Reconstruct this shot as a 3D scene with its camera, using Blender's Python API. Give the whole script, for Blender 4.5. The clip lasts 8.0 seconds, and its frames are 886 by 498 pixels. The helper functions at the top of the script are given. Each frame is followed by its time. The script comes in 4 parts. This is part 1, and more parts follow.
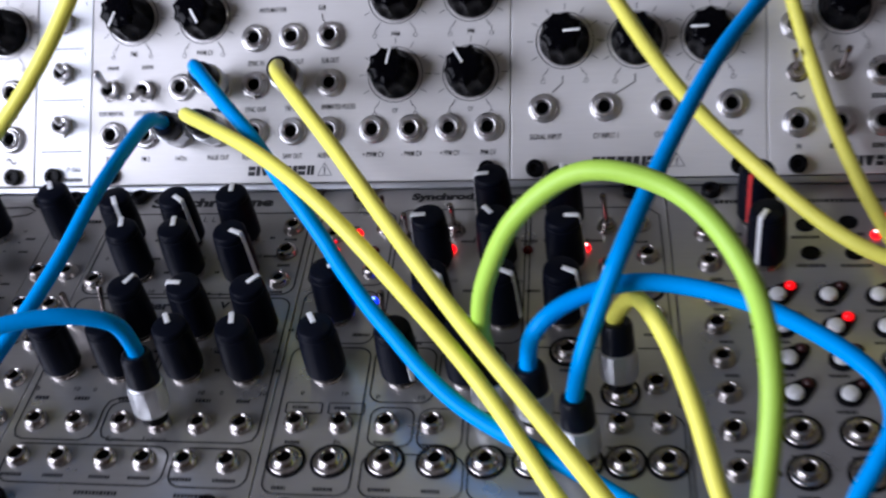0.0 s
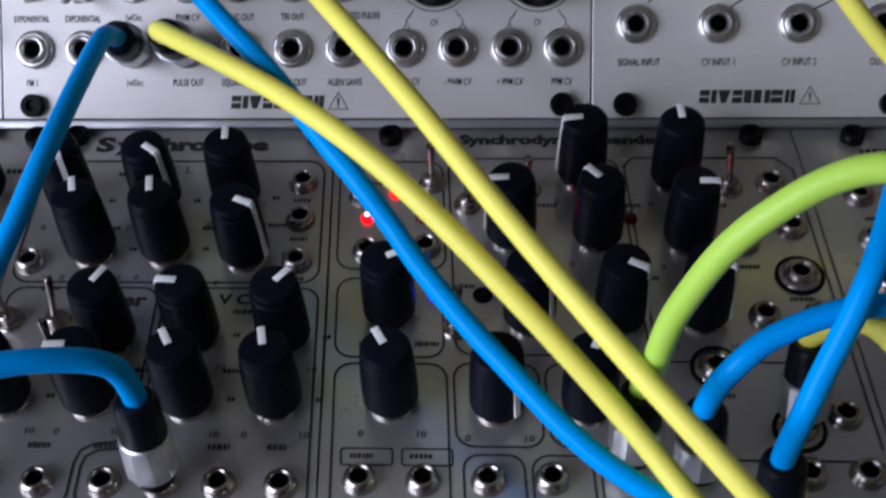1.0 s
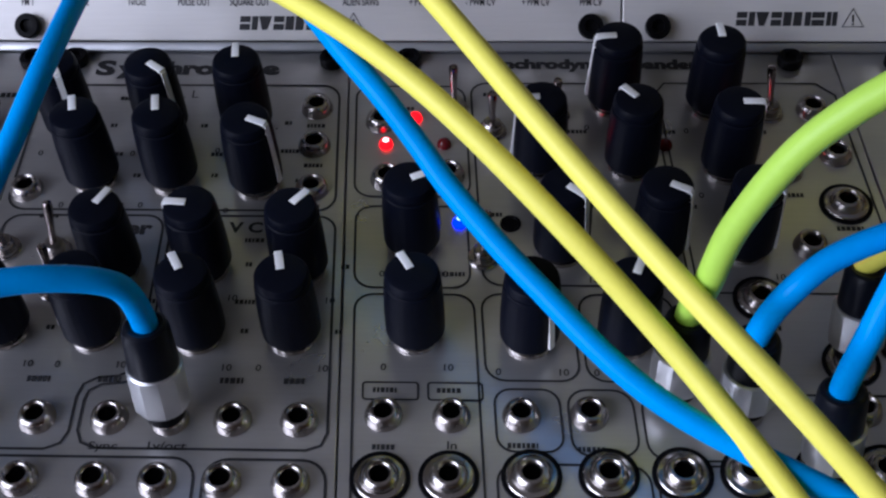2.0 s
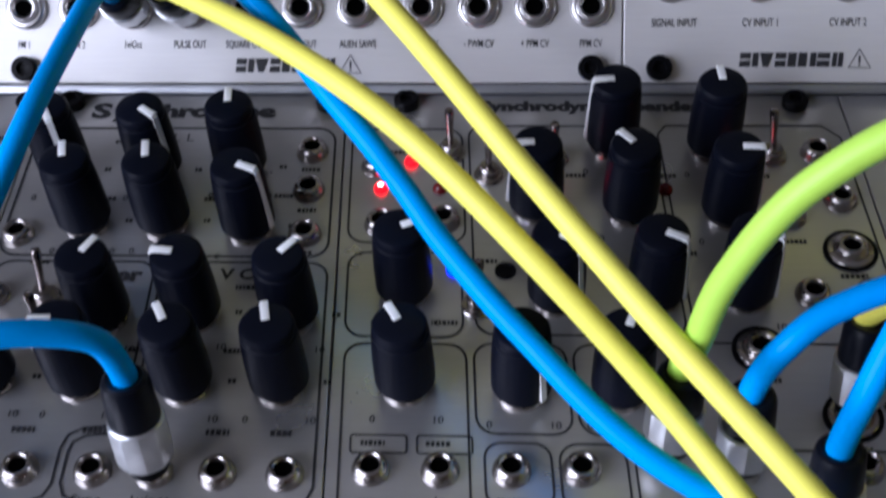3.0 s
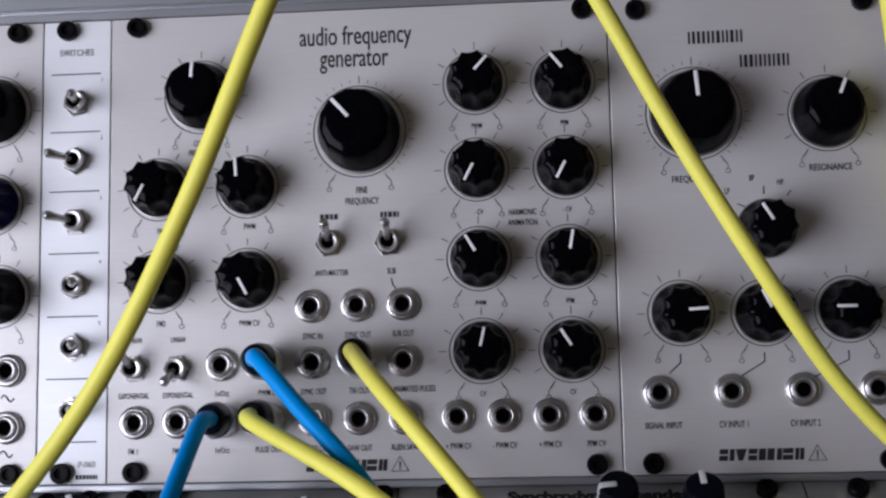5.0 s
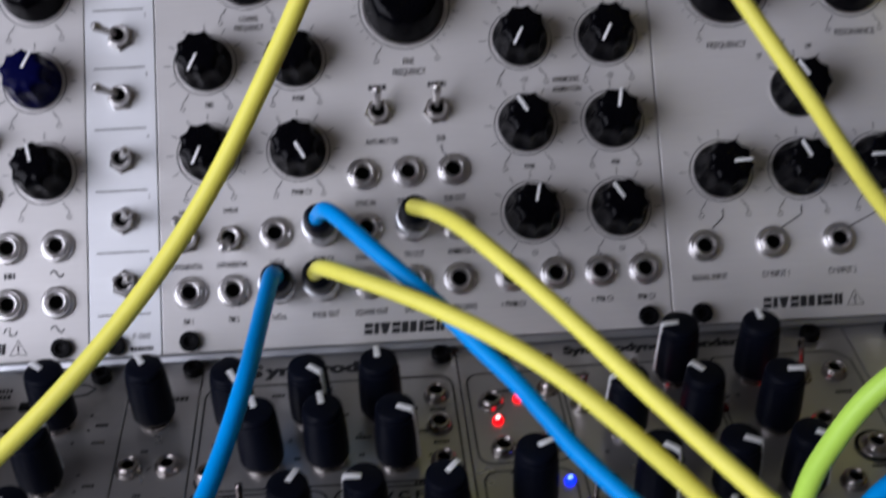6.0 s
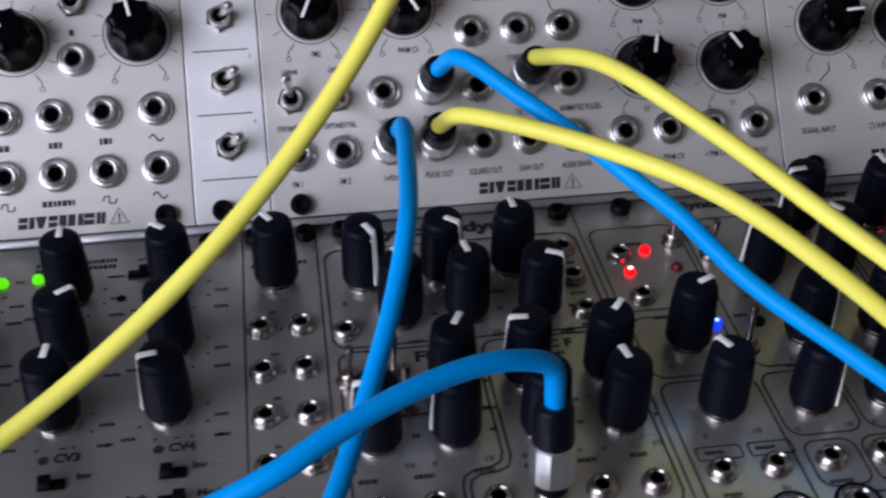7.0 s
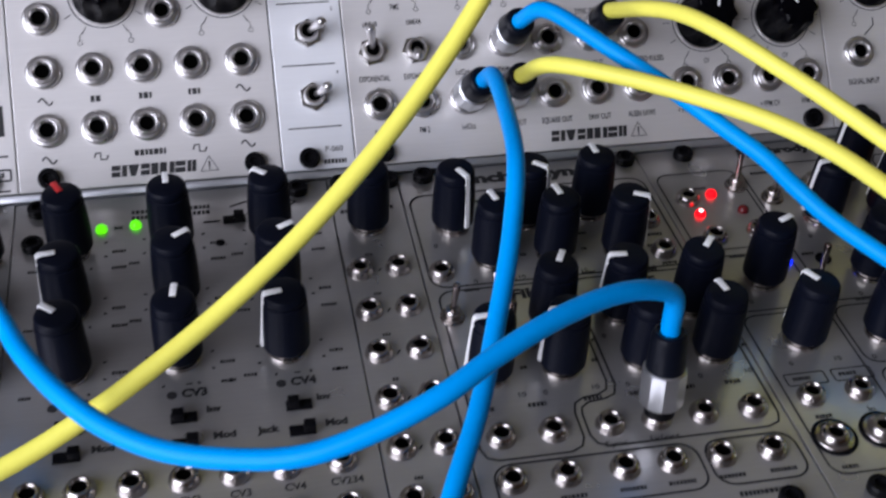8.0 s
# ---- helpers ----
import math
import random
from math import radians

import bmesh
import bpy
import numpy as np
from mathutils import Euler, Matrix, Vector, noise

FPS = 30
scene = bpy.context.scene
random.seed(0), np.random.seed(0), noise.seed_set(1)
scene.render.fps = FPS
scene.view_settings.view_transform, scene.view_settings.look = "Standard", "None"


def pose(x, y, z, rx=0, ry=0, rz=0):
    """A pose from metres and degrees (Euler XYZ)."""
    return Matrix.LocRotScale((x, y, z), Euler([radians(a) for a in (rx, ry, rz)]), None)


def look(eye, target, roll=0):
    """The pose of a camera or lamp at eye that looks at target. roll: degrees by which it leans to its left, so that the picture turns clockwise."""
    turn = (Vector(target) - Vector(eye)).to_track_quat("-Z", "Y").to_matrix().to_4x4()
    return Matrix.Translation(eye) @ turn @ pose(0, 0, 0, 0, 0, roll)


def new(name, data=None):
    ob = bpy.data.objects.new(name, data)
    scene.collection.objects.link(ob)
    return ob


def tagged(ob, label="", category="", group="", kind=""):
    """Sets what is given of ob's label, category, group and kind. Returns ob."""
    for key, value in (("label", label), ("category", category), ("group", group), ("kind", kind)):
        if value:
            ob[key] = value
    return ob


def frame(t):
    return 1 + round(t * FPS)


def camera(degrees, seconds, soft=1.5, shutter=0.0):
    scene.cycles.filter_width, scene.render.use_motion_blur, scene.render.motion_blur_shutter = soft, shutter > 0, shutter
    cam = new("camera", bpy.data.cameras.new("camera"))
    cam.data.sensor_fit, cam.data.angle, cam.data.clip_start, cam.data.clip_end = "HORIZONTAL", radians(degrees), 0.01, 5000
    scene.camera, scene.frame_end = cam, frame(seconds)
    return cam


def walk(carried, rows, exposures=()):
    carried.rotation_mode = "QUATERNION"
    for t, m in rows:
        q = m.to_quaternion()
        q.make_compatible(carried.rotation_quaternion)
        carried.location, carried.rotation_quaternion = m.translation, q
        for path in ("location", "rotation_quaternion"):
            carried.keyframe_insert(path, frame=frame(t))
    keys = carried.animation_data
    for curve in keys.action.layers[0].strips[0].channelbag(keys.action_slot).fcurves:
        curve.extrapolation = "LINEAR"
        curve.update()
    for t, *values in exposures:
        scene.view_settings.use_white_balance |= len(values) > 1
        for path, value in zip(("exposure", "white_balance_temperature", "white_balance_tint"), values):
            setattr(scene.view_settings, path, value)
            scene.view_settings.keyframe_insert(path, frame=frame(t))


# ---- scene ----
# ---------------------------------------------------------------- camera
cam = camera(38.78, 8.0, soft=2.35, shutter=0.5)
PATH = [
    (0.0, pose(0.18462, -0.29316, 0.24550, 47.826, 7.783, 8.098)),
    (0.2, pose(0.16187, -0.26666, 0.23681, 45.800, 6.195, 6.566)),
    (0.5, pose(0.12858, -0.22254, 0.22208, 41.415, 3.428, 3.037)),
    (0.7, pose(0.11488, -0.21419, 0.21725, 40.313, 2.000, 1.694)),
    (1.0, pose(0.11009, -0.21196, 0.20702, 40.290, 1.960, 1.875)),
    (1.2, pose(0.10499, -0.21252, 0.20191, 39.975, 1.378, 1.500)),
    (1.5, pose(0.10046, -0.21025, 0.19407, 39.411, 0.968, 1.196)),
    (1.7, pose(0.10084, -0.20963, 0.19096, 39.086, 1.118, 1.371)),
    (2.8, pose(0.10432, -0.20632, 0.18814, 39.341, 1.609, 1.922)),
    (3.0, pose(0.10861, -0.20286, 0.18832, 40.232, 2.384, 2.546)),
    (3.2, pose(0.10804, -0.19982, 0.19332, 40.727, 2.225, 2.488)),
    (3.5, pose(0.10678, -0.19882, 0.21121, 42.098, 2.469, 1.984)),
    (3.8, pose(0.11027, -0.19517, 0.23349, 43.419, 3.336, 2.287)),
    (4.0, pose(0.11245, -0.19361, 0.24592, 44.269, 3.885, 2.450)),
    (4.2, pose(0.11367, -0.19651, 0.25368, 45.816, 4.128, 2.603)),
    (5.3, pose(0.10296, -0.22999, 0.26055, 51.486, 4.066, 1.317)),
    (5.5, pose(0.09141, -0.23999, 0.25652, 51.782, 3.323, -0.220)),
    (5.7, pose(0.07989, -0.24761, 0.24874, 51.974, 2.672, -1.455)),
    (6.0, pose(0.06252, -0.25183, 0.23315, 51.732, 1.780, -2.806)),
    (6.2, pose(0.04919, -0.25278, 0.22501, 51.217, 1.080, -3.824)),
    (6.5, pose(0.02868, -0.25236, 0.21891, 49.809, 0.308, -5.635)),
    (7.0, pose(-0.00097, -0.25783, 0.20651, 50.144, -0.520, -7.919)),
    (7.2, pose(-0.01189, -0.25824, 0.20851, 49.525, -0.943, -8.716)),
    (7.5, pose(-0.02591, -0.25622, 0.21216, 48.381, -1.686, -9.734)),
    (8.0, pose(-0.04503, -0.26564, 0.21032, 48.718, -2.578, -10.973)),
]
EXPOSURES = [(0.0, 0.18, 6180, 10), (0.5, -0.09, 6130, 10), (1.0, -0.2, 6090, 10), (1.7, -0.18, 5980, 11), (2.8, 0.18, 5920, 11), (3.0, 0.27, 5920, 11), (3.5, 0.08, 6180, 11), (4.2, -0.13, 6400, 10), (5.3, -0.43, 6450, 10), (6.0, -0.40, 6450, 10), (6.5, -0.36, 6440, 10), (7.0, -0.24, 6420, 10), (7.5, -0.15, 6420, 10), (8.0, -0.05, 6420, 10)]
walk(cam, PATH, EXPOSURES)

# ---------------------------------------------------------------- light
world = bpy.data.worlds.new("sky")
scene.world = world
world.use_nodes = True
wn = world.node_tree.nodes
sky = wn.new("ShaderNodeTexSky")
sky.sky_type = "NISHITA"
sky.sun_disc = False
sky.sun_elevation, sky.sun_rotation = radians(40), radians(200)
wn["Background"].inputs["Strength"].default_value = 0.1
world.node_tree.links.new(sky.outputs["Color"], wn["Background"].inputs["Color"])

sun = new("sun", bpy.data.lights.new("sun", "SUN"))
sun.data.energy, sun.data.angle, sun.data.color = 2.0, radians(0.5), (1.0, 0.95, 0.88)
sun.matrix_world = look((2, 3, 4), (0, 0, 0))

# daylight entering through the window opening in the side wall
day = new("window_daylight", bpy.data.lights.new("window_daylight", "AREA"))
day.data.shape, day.data.size, day.data.size_y = "RECTANGLE", 0.9, 0.9
day.data.energy, day.data.color = 21.8, (0.84, 0.845, 1.0)
day.matrix_world = look((-0.78, -0.58, 0.42), (0.05, 0.0, 0.03))

# ---------------------------------------------------------------- materials
MM = 0.001


def mat(name, color, rough=0.5, metal=0.0, grain=0.0, scale=900.0, bump=0.0, mottle=0.0, mottle_scale=25.0, stretch=(1, 1, 1),
        emit=None, power=0.0, coat=0.0, ior=1.45):
    m = bpy.data.materials.new(name)
    m.use_nodes = True
    n, l = m.node_tree.nodes, m.node_tree.links
    b = n["Principled BSDF"]
    b.inputs["Base Color"].default_value = (*color, 1)
    b.inputs["Roughness"].default_value = rough
    b.inputs["Metallic"].default_value = metal
    b.inputs["IOR"].default_value = ior
    b.inputs["Coat Weight"].default_value = coat
    b.inputs["Coat Roughness"].default_value = 0.09
    if emit:
        b.inputs["Emission Color"].default_value = (*emit, 1)
        b.inputs["Emission Strength"].default_value = power
    if grain or bump or mottle:
        geo = n.new("ShaderNodeNewGeometry")
        mp = n.new("ShaderNodeMapping")
        mp.inputs["Scale"].default_value = stretch
        l.new(geo.outputs["Position"], mp.inputs["Vector"])
        fine = n.new("ShaderNodeTexNoise")
        fine.inputs["Scale"].default_value, fine.inputs["Detail"].default_value = scale, 4
        l.new(mp.outputs["Vector"], fine.inputs["Vector"])
        big = n.new("ShaderNodeTexNoise")
        big.inputs["Scale"].default_value, big.inputs["Detail"].default_value = mottle_scale, 6
        l.new(geo.outputs["Position"], big.inputs["Vector"])
        mix = n.new("ShaderNodeMix")
        mix.data_type = "RGBA"
        mix.inputs["A"].default_value = (*[c * (1 - grain) for c in color], 1)
        mix.inputs["B"].default_value = (*[min(1, c * (1 + grain)) for c in color], 1)
        l.new(fine.outputs["Fac"], mix.inputs["Factor"])
        mix2 = n.new("ShaderNodeMix")
        mix2.data_type = "RGBA"
        mix2.blend_type = "MULTIPLY"
        mix2.inputs["Factor"].default_value = mottle
        ramp = n.new("ShaderNodeMapRange")
        ramp.inputs["From Min"].default_value, ramp.inputs["From Max"].default_value = 0.35, 0.65
        ramp.inputs["To Min"].default_value, ramp.inputs["To Max"].default_value = 0.55, 1.0
        l.new(big.outputs["Fac"], ramp.inputs["Value"])
        l.new(mix.outputs["Result"], mix2.inputs["A"])
        l.new(ramp.outputs["Result"], mix2.inputs["B"])
        l.new(mix2.outputs["Result"], b.inputs["Base Color"])
        rr = n.new("ShaderNodeMapRange")
        rr.inputs["To Min"].default_value, rr.inputs["To Max"].default_value = max(0.02, rough - 0.08), min(1, rough + 0.08)
        l.new(big.outputs["Fac"], rr.inputs["Value"])
        l.new(rr.outputs["Result"], b.inputs["Roughness"])
        if bump:
            bp = n.new("ShaderNodeBump")
            bp.inputs["Strength"].default_value, bp.inputs["Distance"].default_value = bump, 0.0002
            l.new(fine.outputs["Fac"], bp.inputs["Height"])
            l.new(bp.outputs["Normal"], b.inputs["Normal"])
    return m


M_SILVER = mat("satin_aluminium", (0.69, 0.67, 0.65), 0.4, 0.34, 0.06, 700, 0.05, 0.06, 18, (0.15, 3, 3))
M_WHITE = mat("pale_aluminium", (0.82, 0.83, 0.84), 0.45, 0.35, 0.04, 700, 0.04, 0.05, 18, (0.15, 3, 3))
# Strong random mottling stands in for streaky, blurred reflections on this panel.
M_GREY = mat("brushed_aluminium", (0.585, 0.575, 0.56), 0.30, 0.8, 0.08, 600, 0.06, 0.22, 55, (0.15, 3, 3))
M_RAIL = mat("rail_aluminium", (0.46, 0.47, 0.49), 0.38, 0.8, 0.06, 500, 0.05, 0.1, 20, (0.05, 3, 3))
M_INK = mat("black_ink", (0.02, 0.02, 0.022), 0.6, 0, 0.2, 1500, 0, 0.2, 60)
M_KNOB = mat("black_phenolic", (0.0015, 0.0015, 0.0025), 0.26, 0, 0.2, 600, 0.0, 0.1, 40, coat=0.12, ior=1.04)
M_BLUEKNOB = mat("dark_blue_phenolic", (0.002, 0.0025, 0.032), 0.25, 0, 0.2, 600, 0.03, 0.1, 40, ior=1.1)
M_RUBBER = mat("black_rubber", (0.003, 0.004, 0.009), 0.42, 0, 0.25, 900, 0.12, 0.2, 60, ior=1.18)
M_LINE = mat("white_marker", (0.85, 0.85, 0.84), 0.5, 0, 0.04, 900, 0.0, 0.05, 80)
M_REDLINE = mat("red_marker", (0.55, 0.03, 0.03), 0.5, 0, 0.05, 900)
M_NICKEL = mat("nickel", (0.72, 0.71, 0.69), 0.2, 1.0, 0.05, 900, 0.05, 0.1, 90)
M_JACK = mat("dull_nickel", (0.62, 0.60, 0.59), 0.3, 0.95, 0.1, 900, 0.08, 0.15, 90)
M_JACKLOW = mat("aged_nickel", (0.44, 0.405, 0.38), 0.27, 1.0, 0.1, 900, 0.06, 0.2, 90)
M_CHROME = mat("polished_nickel", (0.70, 0.71, 0.73), 0.38, 1.0, 0.03, 900, 0.03, 0.08, 90)
# Near-black that paints the shade inside jack and bushing holes.
M_SOCKET = mat("hole_shade_black", (0.001, 0.001, 0.001), 1.0, ior=1.02)
M_SCREW = mat("black_steel", (0.004, 0.004, 0.005), 0.35, 0.0, 0.2, 900, 0.05, 0.1, 90, ior=1.18)
M_LEVER = mat("dark_steel", (0.30, 0.26, 0.25), 0.16, 1.0, 0.1, 900, 0.03, 0.1, 90)
M_YELLOW = mat("yellow_cord", (0.89, 0.83, 0.13), 0.42, 0, 0.05, 700, 0.06, 0.1, 45, ior=1.35)
M_BLUE = mat("blue_cord", (0.0, 0.30, 0.80), 0.36, 0, 0.06, 700, 0.06, 0.12, 45, ior=1.18)
M_GREEN = mat("green_cord", (0.44, 0.70, 0.09), 0.42, 0, 0.05, 700, 0.06, 0.1, 45, ior=1.35)
M_SLEEVE = mat("plug_sleeve_plastic", (0.003, 0.004, 0.008), 0.35, 0, 0.2, 900, 0.08, 0.1, 60, ior=1.25)
M_REDLED = mat("lit_red_led", (0.5, 0.01, 0.01), 0.3, emit=(1.0, 0.002, 0.006), power=3.0, ior=1.08)
# Pale glow colours that imitate the overexposed centre of a lit LED.
M_REDCORE = mat("red_led_glare", (0.6, 0.3, 0.3), 0.3, emit=(1.0, 0.45, 0.45), power=6, ior=1.08)
M_BLUECORE = mat("blue_led_glare", (0.3, 0.3, 0.6), 0.3, emit=(0.2, 0.36, 1.0), power=4)
M_BLUELED = mat("lit_blue_led", (0.02, 0.03, 0.6), 0.3, emit=(0.004, 0.02, 1.0), power=4, ior=1.08)
M_GREENLED = mat("lit_green_led", (0.03, 0.5, 0.01), 0.3, emit=(0.16, 1.0, 0.008), power=1.0)
M_STEPLED = mat("step_red_led", (0.4, 0.005, 0.008), 0.35, emit=(1.0, 0.002, 0.006), power=1.1)
M_DULLLED = mat("dull_red_led", (0.035, 0.006, 0.006), 0.4)
M_DARKLED = mat("unlit_red_led", (0.12, 0.008, 0.01), 0.25)
M_BUTTON = mat("white_button_plastic", (0.75, 0.75, 0.74), 0.4, 0, 0.04, 900, 0.03, 0.08, 60)
# Unseen walls and ceiling; colours chosen for the bounce and reflections they give.
M_WALL = mat("warm_bounce_wall", (0.30, 0.165, 0.075), 0.85, 0, 0.03, 120, 0.1, 0.1, 3)
M_LIGHT = mat("off_white_bounce_wall", (0.56, 0.54, 0.52), 0.85, 0, 0.03, 120, 0.1, 0.1, 3)
M_PALE = mat("blue_grey_bounce_wall", (0.27, 0.275, 0.29), 0.85, 0, 0.03, 120, 0.1, 0.1, 3)
M_CEIL = mat("bounce_ceiling", (0.72, 0.71, 0.70), 0.9, 0, 0.02, 120, 0.1, 0.05, 3)
M_FLOOR = mat("floor_boards", (0.22, 0.14, 0.08), 0.5, 0, 0.25, 30, 0.1, 0.3, 3, (1, 8, 1))
M_WOOD = mat("desk_wood", (0.20, 0.12, 0.065), 0.45, 0, 0.3, 40, 0.1, 0.3, 6, (1, 10, 1))
M_CASE = mat("case_vinyl", (0.02, 0.02, 0.022), 0.55, 0, 0.2, 500, 0.2, 0.15, 20)

# ---------------------------------------------------------------- mesh helpers
TILT = 43.569
UPPER = pose(0, -0.00025, 0.00398, TILT, 0, 0)   # x along the row, y up the panel, z out of the panel
LOWER = Matrix.Identity(4)


def finish(bm, name, material, smooth=30):
    bmesh.ops.recalc_face_normals(bm, faces=bm.faces)
    me = bpy.data.meshes.new(name)
    bm.to_mesh(me)
    bm.free()
    me.materials.append(material)
    if smooth:
        for p in me.polygons:
            p.use_smooth = True
        me.set_sharp_from_angle(angle=radians(smooth))
    return me


def put(name, me, parent, m=None, label=""):
    ob = new(name, me)
    ob.parent = parent
    if m is not None:
        ob.matrix_basis = m
    if label:
        tagged(ob, label)
    return ob


def at(x, y, z=0.0, turn=0.0):
    """A place on a panel in millimetres; turn in degrees clockwise as seen from in front."""
    return pose(x * MM, y * MM, z * MM, 0, 0, -turn)


def lathe(bm, profile, seg=32, shape=None):
    """Revolves (radius, height) pairs in mm round z; shape(angle, height) scales the radius."""
    rings = []
    for r, h in profile:
        ring = []
        for k in range(seg):
            a = 2 * math.pi * k / seg
            f = shape(a, h) if shape else 1.0
            ring.append(bm.verts.new((r * f * math.cos(a) * MM, r * f * math.sin(a) * MM, h * MM)))
        rings.append(ring)
    for a, b in zip(rings, rings[1:]):
        for k in range(seg):
            j = (k + 1) % seg
            bm.faces.new((a[k], a[j], b[j], b[k]))
    for ring in (rings[0], rings[-1]):
        bm.faces.new(ring)
    return bm


def lathed(name, profile, material, seg=32, shape=None, smooth=35):
    return finish(lathe(bmesh.new(), profile, seg, shape), name, material, smooth)


def block(bm, x0, x1, y0, y1, z0, z1, bevel=0.0):
    vs = [bm.verts.new((x * MM, y * MM, z * MM)) for x in (x0, x1) for y in (y0, y1) for z in (z0, z1)]
    fs = [bm.faces.new([vs[i] for i in f]) for f in ((0, 1, 3, 2), (4, 6, 7, 5), (0, 4, 5, 1), (2, 3, 7, 6), (0, 2, 6, 4), (1, 5, 7, 3))]
    if bevel:
        es = {e for f in fs for e in f.edges}
        bmesh.ops.bevel(bm, geom=list(es), offset=bevel * MM, segments=2, affect="EDGES", profile=0.5)
    return bm


def stroke(bm, pts, width, z=0.12, closed=False):
    """A printed line of that width through points in mm."""
    pts = [Vector((p[0], p[1])) for p in pts]
    n = len(pts)
    left, right = [], []
    for i, p in enumerate(pts):
        a = pts[i - 1] if (closed or i > 0) else p
        b = pts[(i + 1) % n] if (closed or i < n - 1) else p
        d1, d2 = (p - a), (b - p)
        d1 = d1.normalized() if d1.length > 1e-6 else Vector((0, 0))
        d2 = d2.normalized() if d2.length > 1e-6 else Vector((0, 0))
        d = d1 + d2
        d = d.normalized() if d.length > 1e-6 else Vector((1, 0))
        nrm = Vector((-d.y, d.x)) * width / 2
        left.append(bm.verts.new(((p.x + nrm.x) * MM, (p.y + nrm.y) * MM, z * MM)))
        right.append(bm.verts.new(((p.x - nrm.x) * MM, (p.y - nrm.y) * MM, z * MM)))
    for i in range(n if closed else n - 1):
        j = (i + 1) % n
        bm.faces.new((left[i], right[i], right[j], left[j]))


def rounded(x0, y0, x1, y1, r=3.0):
    pts = []
    for cx, cy, a0 in ((x1 - r, y1 - r, 0), (x0 + r, y1 - r, 90), (x0 + r, y0 + r, 180), (x1 - r, y0 + r, 270)):
        for k in range(6):
            a = radians(a0 + 18 * k)
            pts.append((cx + r * math.cos(a), cy + r * math.sin(a)))
    return pts


def tube(points, radius, seg=14, steps=10):
    """A round cord along a smooth curve through points in mm."""
    P = [Vector(p) for p in points]
    P = [2 * P[0] - P[1], *P, 2 * P[-1] - P[-2]]
    line = []
    for i in range(1, len(P) - 2):
        a, b, c, d = P[i - 1:i + 3]
        for k in range(steps):
            s = k / steps
            line.append(0.5 * (2 * b + (c - a) * s + (2 * a - 5 * b + 4 * c - d) * s * s + (3 * b - a - 3 * c + d) * s ** 3))
    line.append(P[-2])
    bm = bmesh.new()
    rings, side = [], Vector((1, 0, 0))
    for i, p in enumerate(line):
        t = (line[min(i + 1, len(line) - 1)] - line[max(i - 1, 0)]).normalized()
        side = (side - t * side.dot(t)).normalized()
        up = t.cross(side)
        rings.append([bm.verts.new((p + radius * (math.cos(q) * side + math.sin(q) * up)) * MM)
                      for q in (2 * math.pi * k / seg for k in range(seg))])
    for a, b in zip(rings, rings[1:]):
        for k in range(seg):
            j = (k + 1) % seg
            bm.faces.new((a[k], a[j], b[j], b[k]))
    bm.faces.new(rings[0]), bm.faces.new(rings[-1])
    return bm


def text_mesh(words, size, narrow=0.75, bold=0.0):
    cu = bpy.data.curves.new("lettering", "FONT")
    cu.body, cu.size, cu.align_x, cu.align_y = words, size * MM, "CENTER", "CENTER"
    cu.offset = bold * MM
    cu.resolution_u = 3
    ob = bpy.data.objects.new("lettering", cu)
    scene.collection.objects.link(ob)
    bpy.context.view_layer.update()
    me = bpy.data.meshes.new_from_object(ob.evaluated_get(bpy.context.evaluated_depsgraph_get()))
    bpy.data.objects.remove(ob)
    me.transform(Matrix.Diagonal((narrow, 1, 1, 1)))
    me.materials.clear()
    me.materials.append(M_INK)
    return me


TEXTS = {}


def write(words, x, y, parent, size=2.3, narrow=0.62, bold=0.02, turn=0):
    key = (words, size, narrow, bold)
    if key not in TEXTS:
        TEXTS[key] = text_mesh(*key)
    return put("lettering", TEXTS[key], parent, at(x, y, 0.12, turn))


# ---------------------------------------------------------------- shared shapes of parts
def scallops(n, depth, low, high):
    """Hollow thumb scoops between sharp ridges, each with an arched lower edge."""
    def f(a, h):
        u = abs((a * n / (2 * math.pi)) % 1.0 - 0.5) * 2
        edge = low + (high - low) * 0.55 * u ** 2.5
        k = min(1.0, max(0.0, (h - edge) / (0.45 * (high - low))))
        return 1.0 - depth * k ** 0.6 * (1.0 - u ** 1.6)
    return f


SMALL_PROFILE = [(7.6, 0.4), (7.7, 0.8), (7.6, 1.6), (7.5, 2.2), (7.4, 3.0), (7.3, 3.8), (7.2, 4.7), (7.1, 5.6), (7.0, 6.6), (6.9, 7.7), (6.8, 8.8), (6.65, 9.9), (6.45, 10.9), (6.1, 11.8), (5.55, 12.4), (4.5, 12.7), (2.5, 12.85), (0.3, 12.9)]
SMALL_KNOB = lathed("knob", SMALL_PROFILE, M_KNOB, 90, scallops(9, 0.14, 2.0, 9.0))
SMALL_BLUE = lathed("knob", SMALL_PROFILE, M_BLUEKNOB, 90, scallops(9, 0.14, 2.0, 9.0))
MID_KNOB = lathed("knob", [(9.0, 0.4), (9.1, 0.9), (9.0, 2.0), (8.8, 3.2), (8.6, 4.4), (8.45, 5.6), (8.25, 6.8), (8.05, 8.0), (7.8, 9.2), (7.4, 10.2), (6.7, 11.0), (5.3, 11.4), (3.0, 11.55), (0.3, 11.6)],
                  M_KNOB, 90, scallops(10, 0.03, 3.0, 10.0))
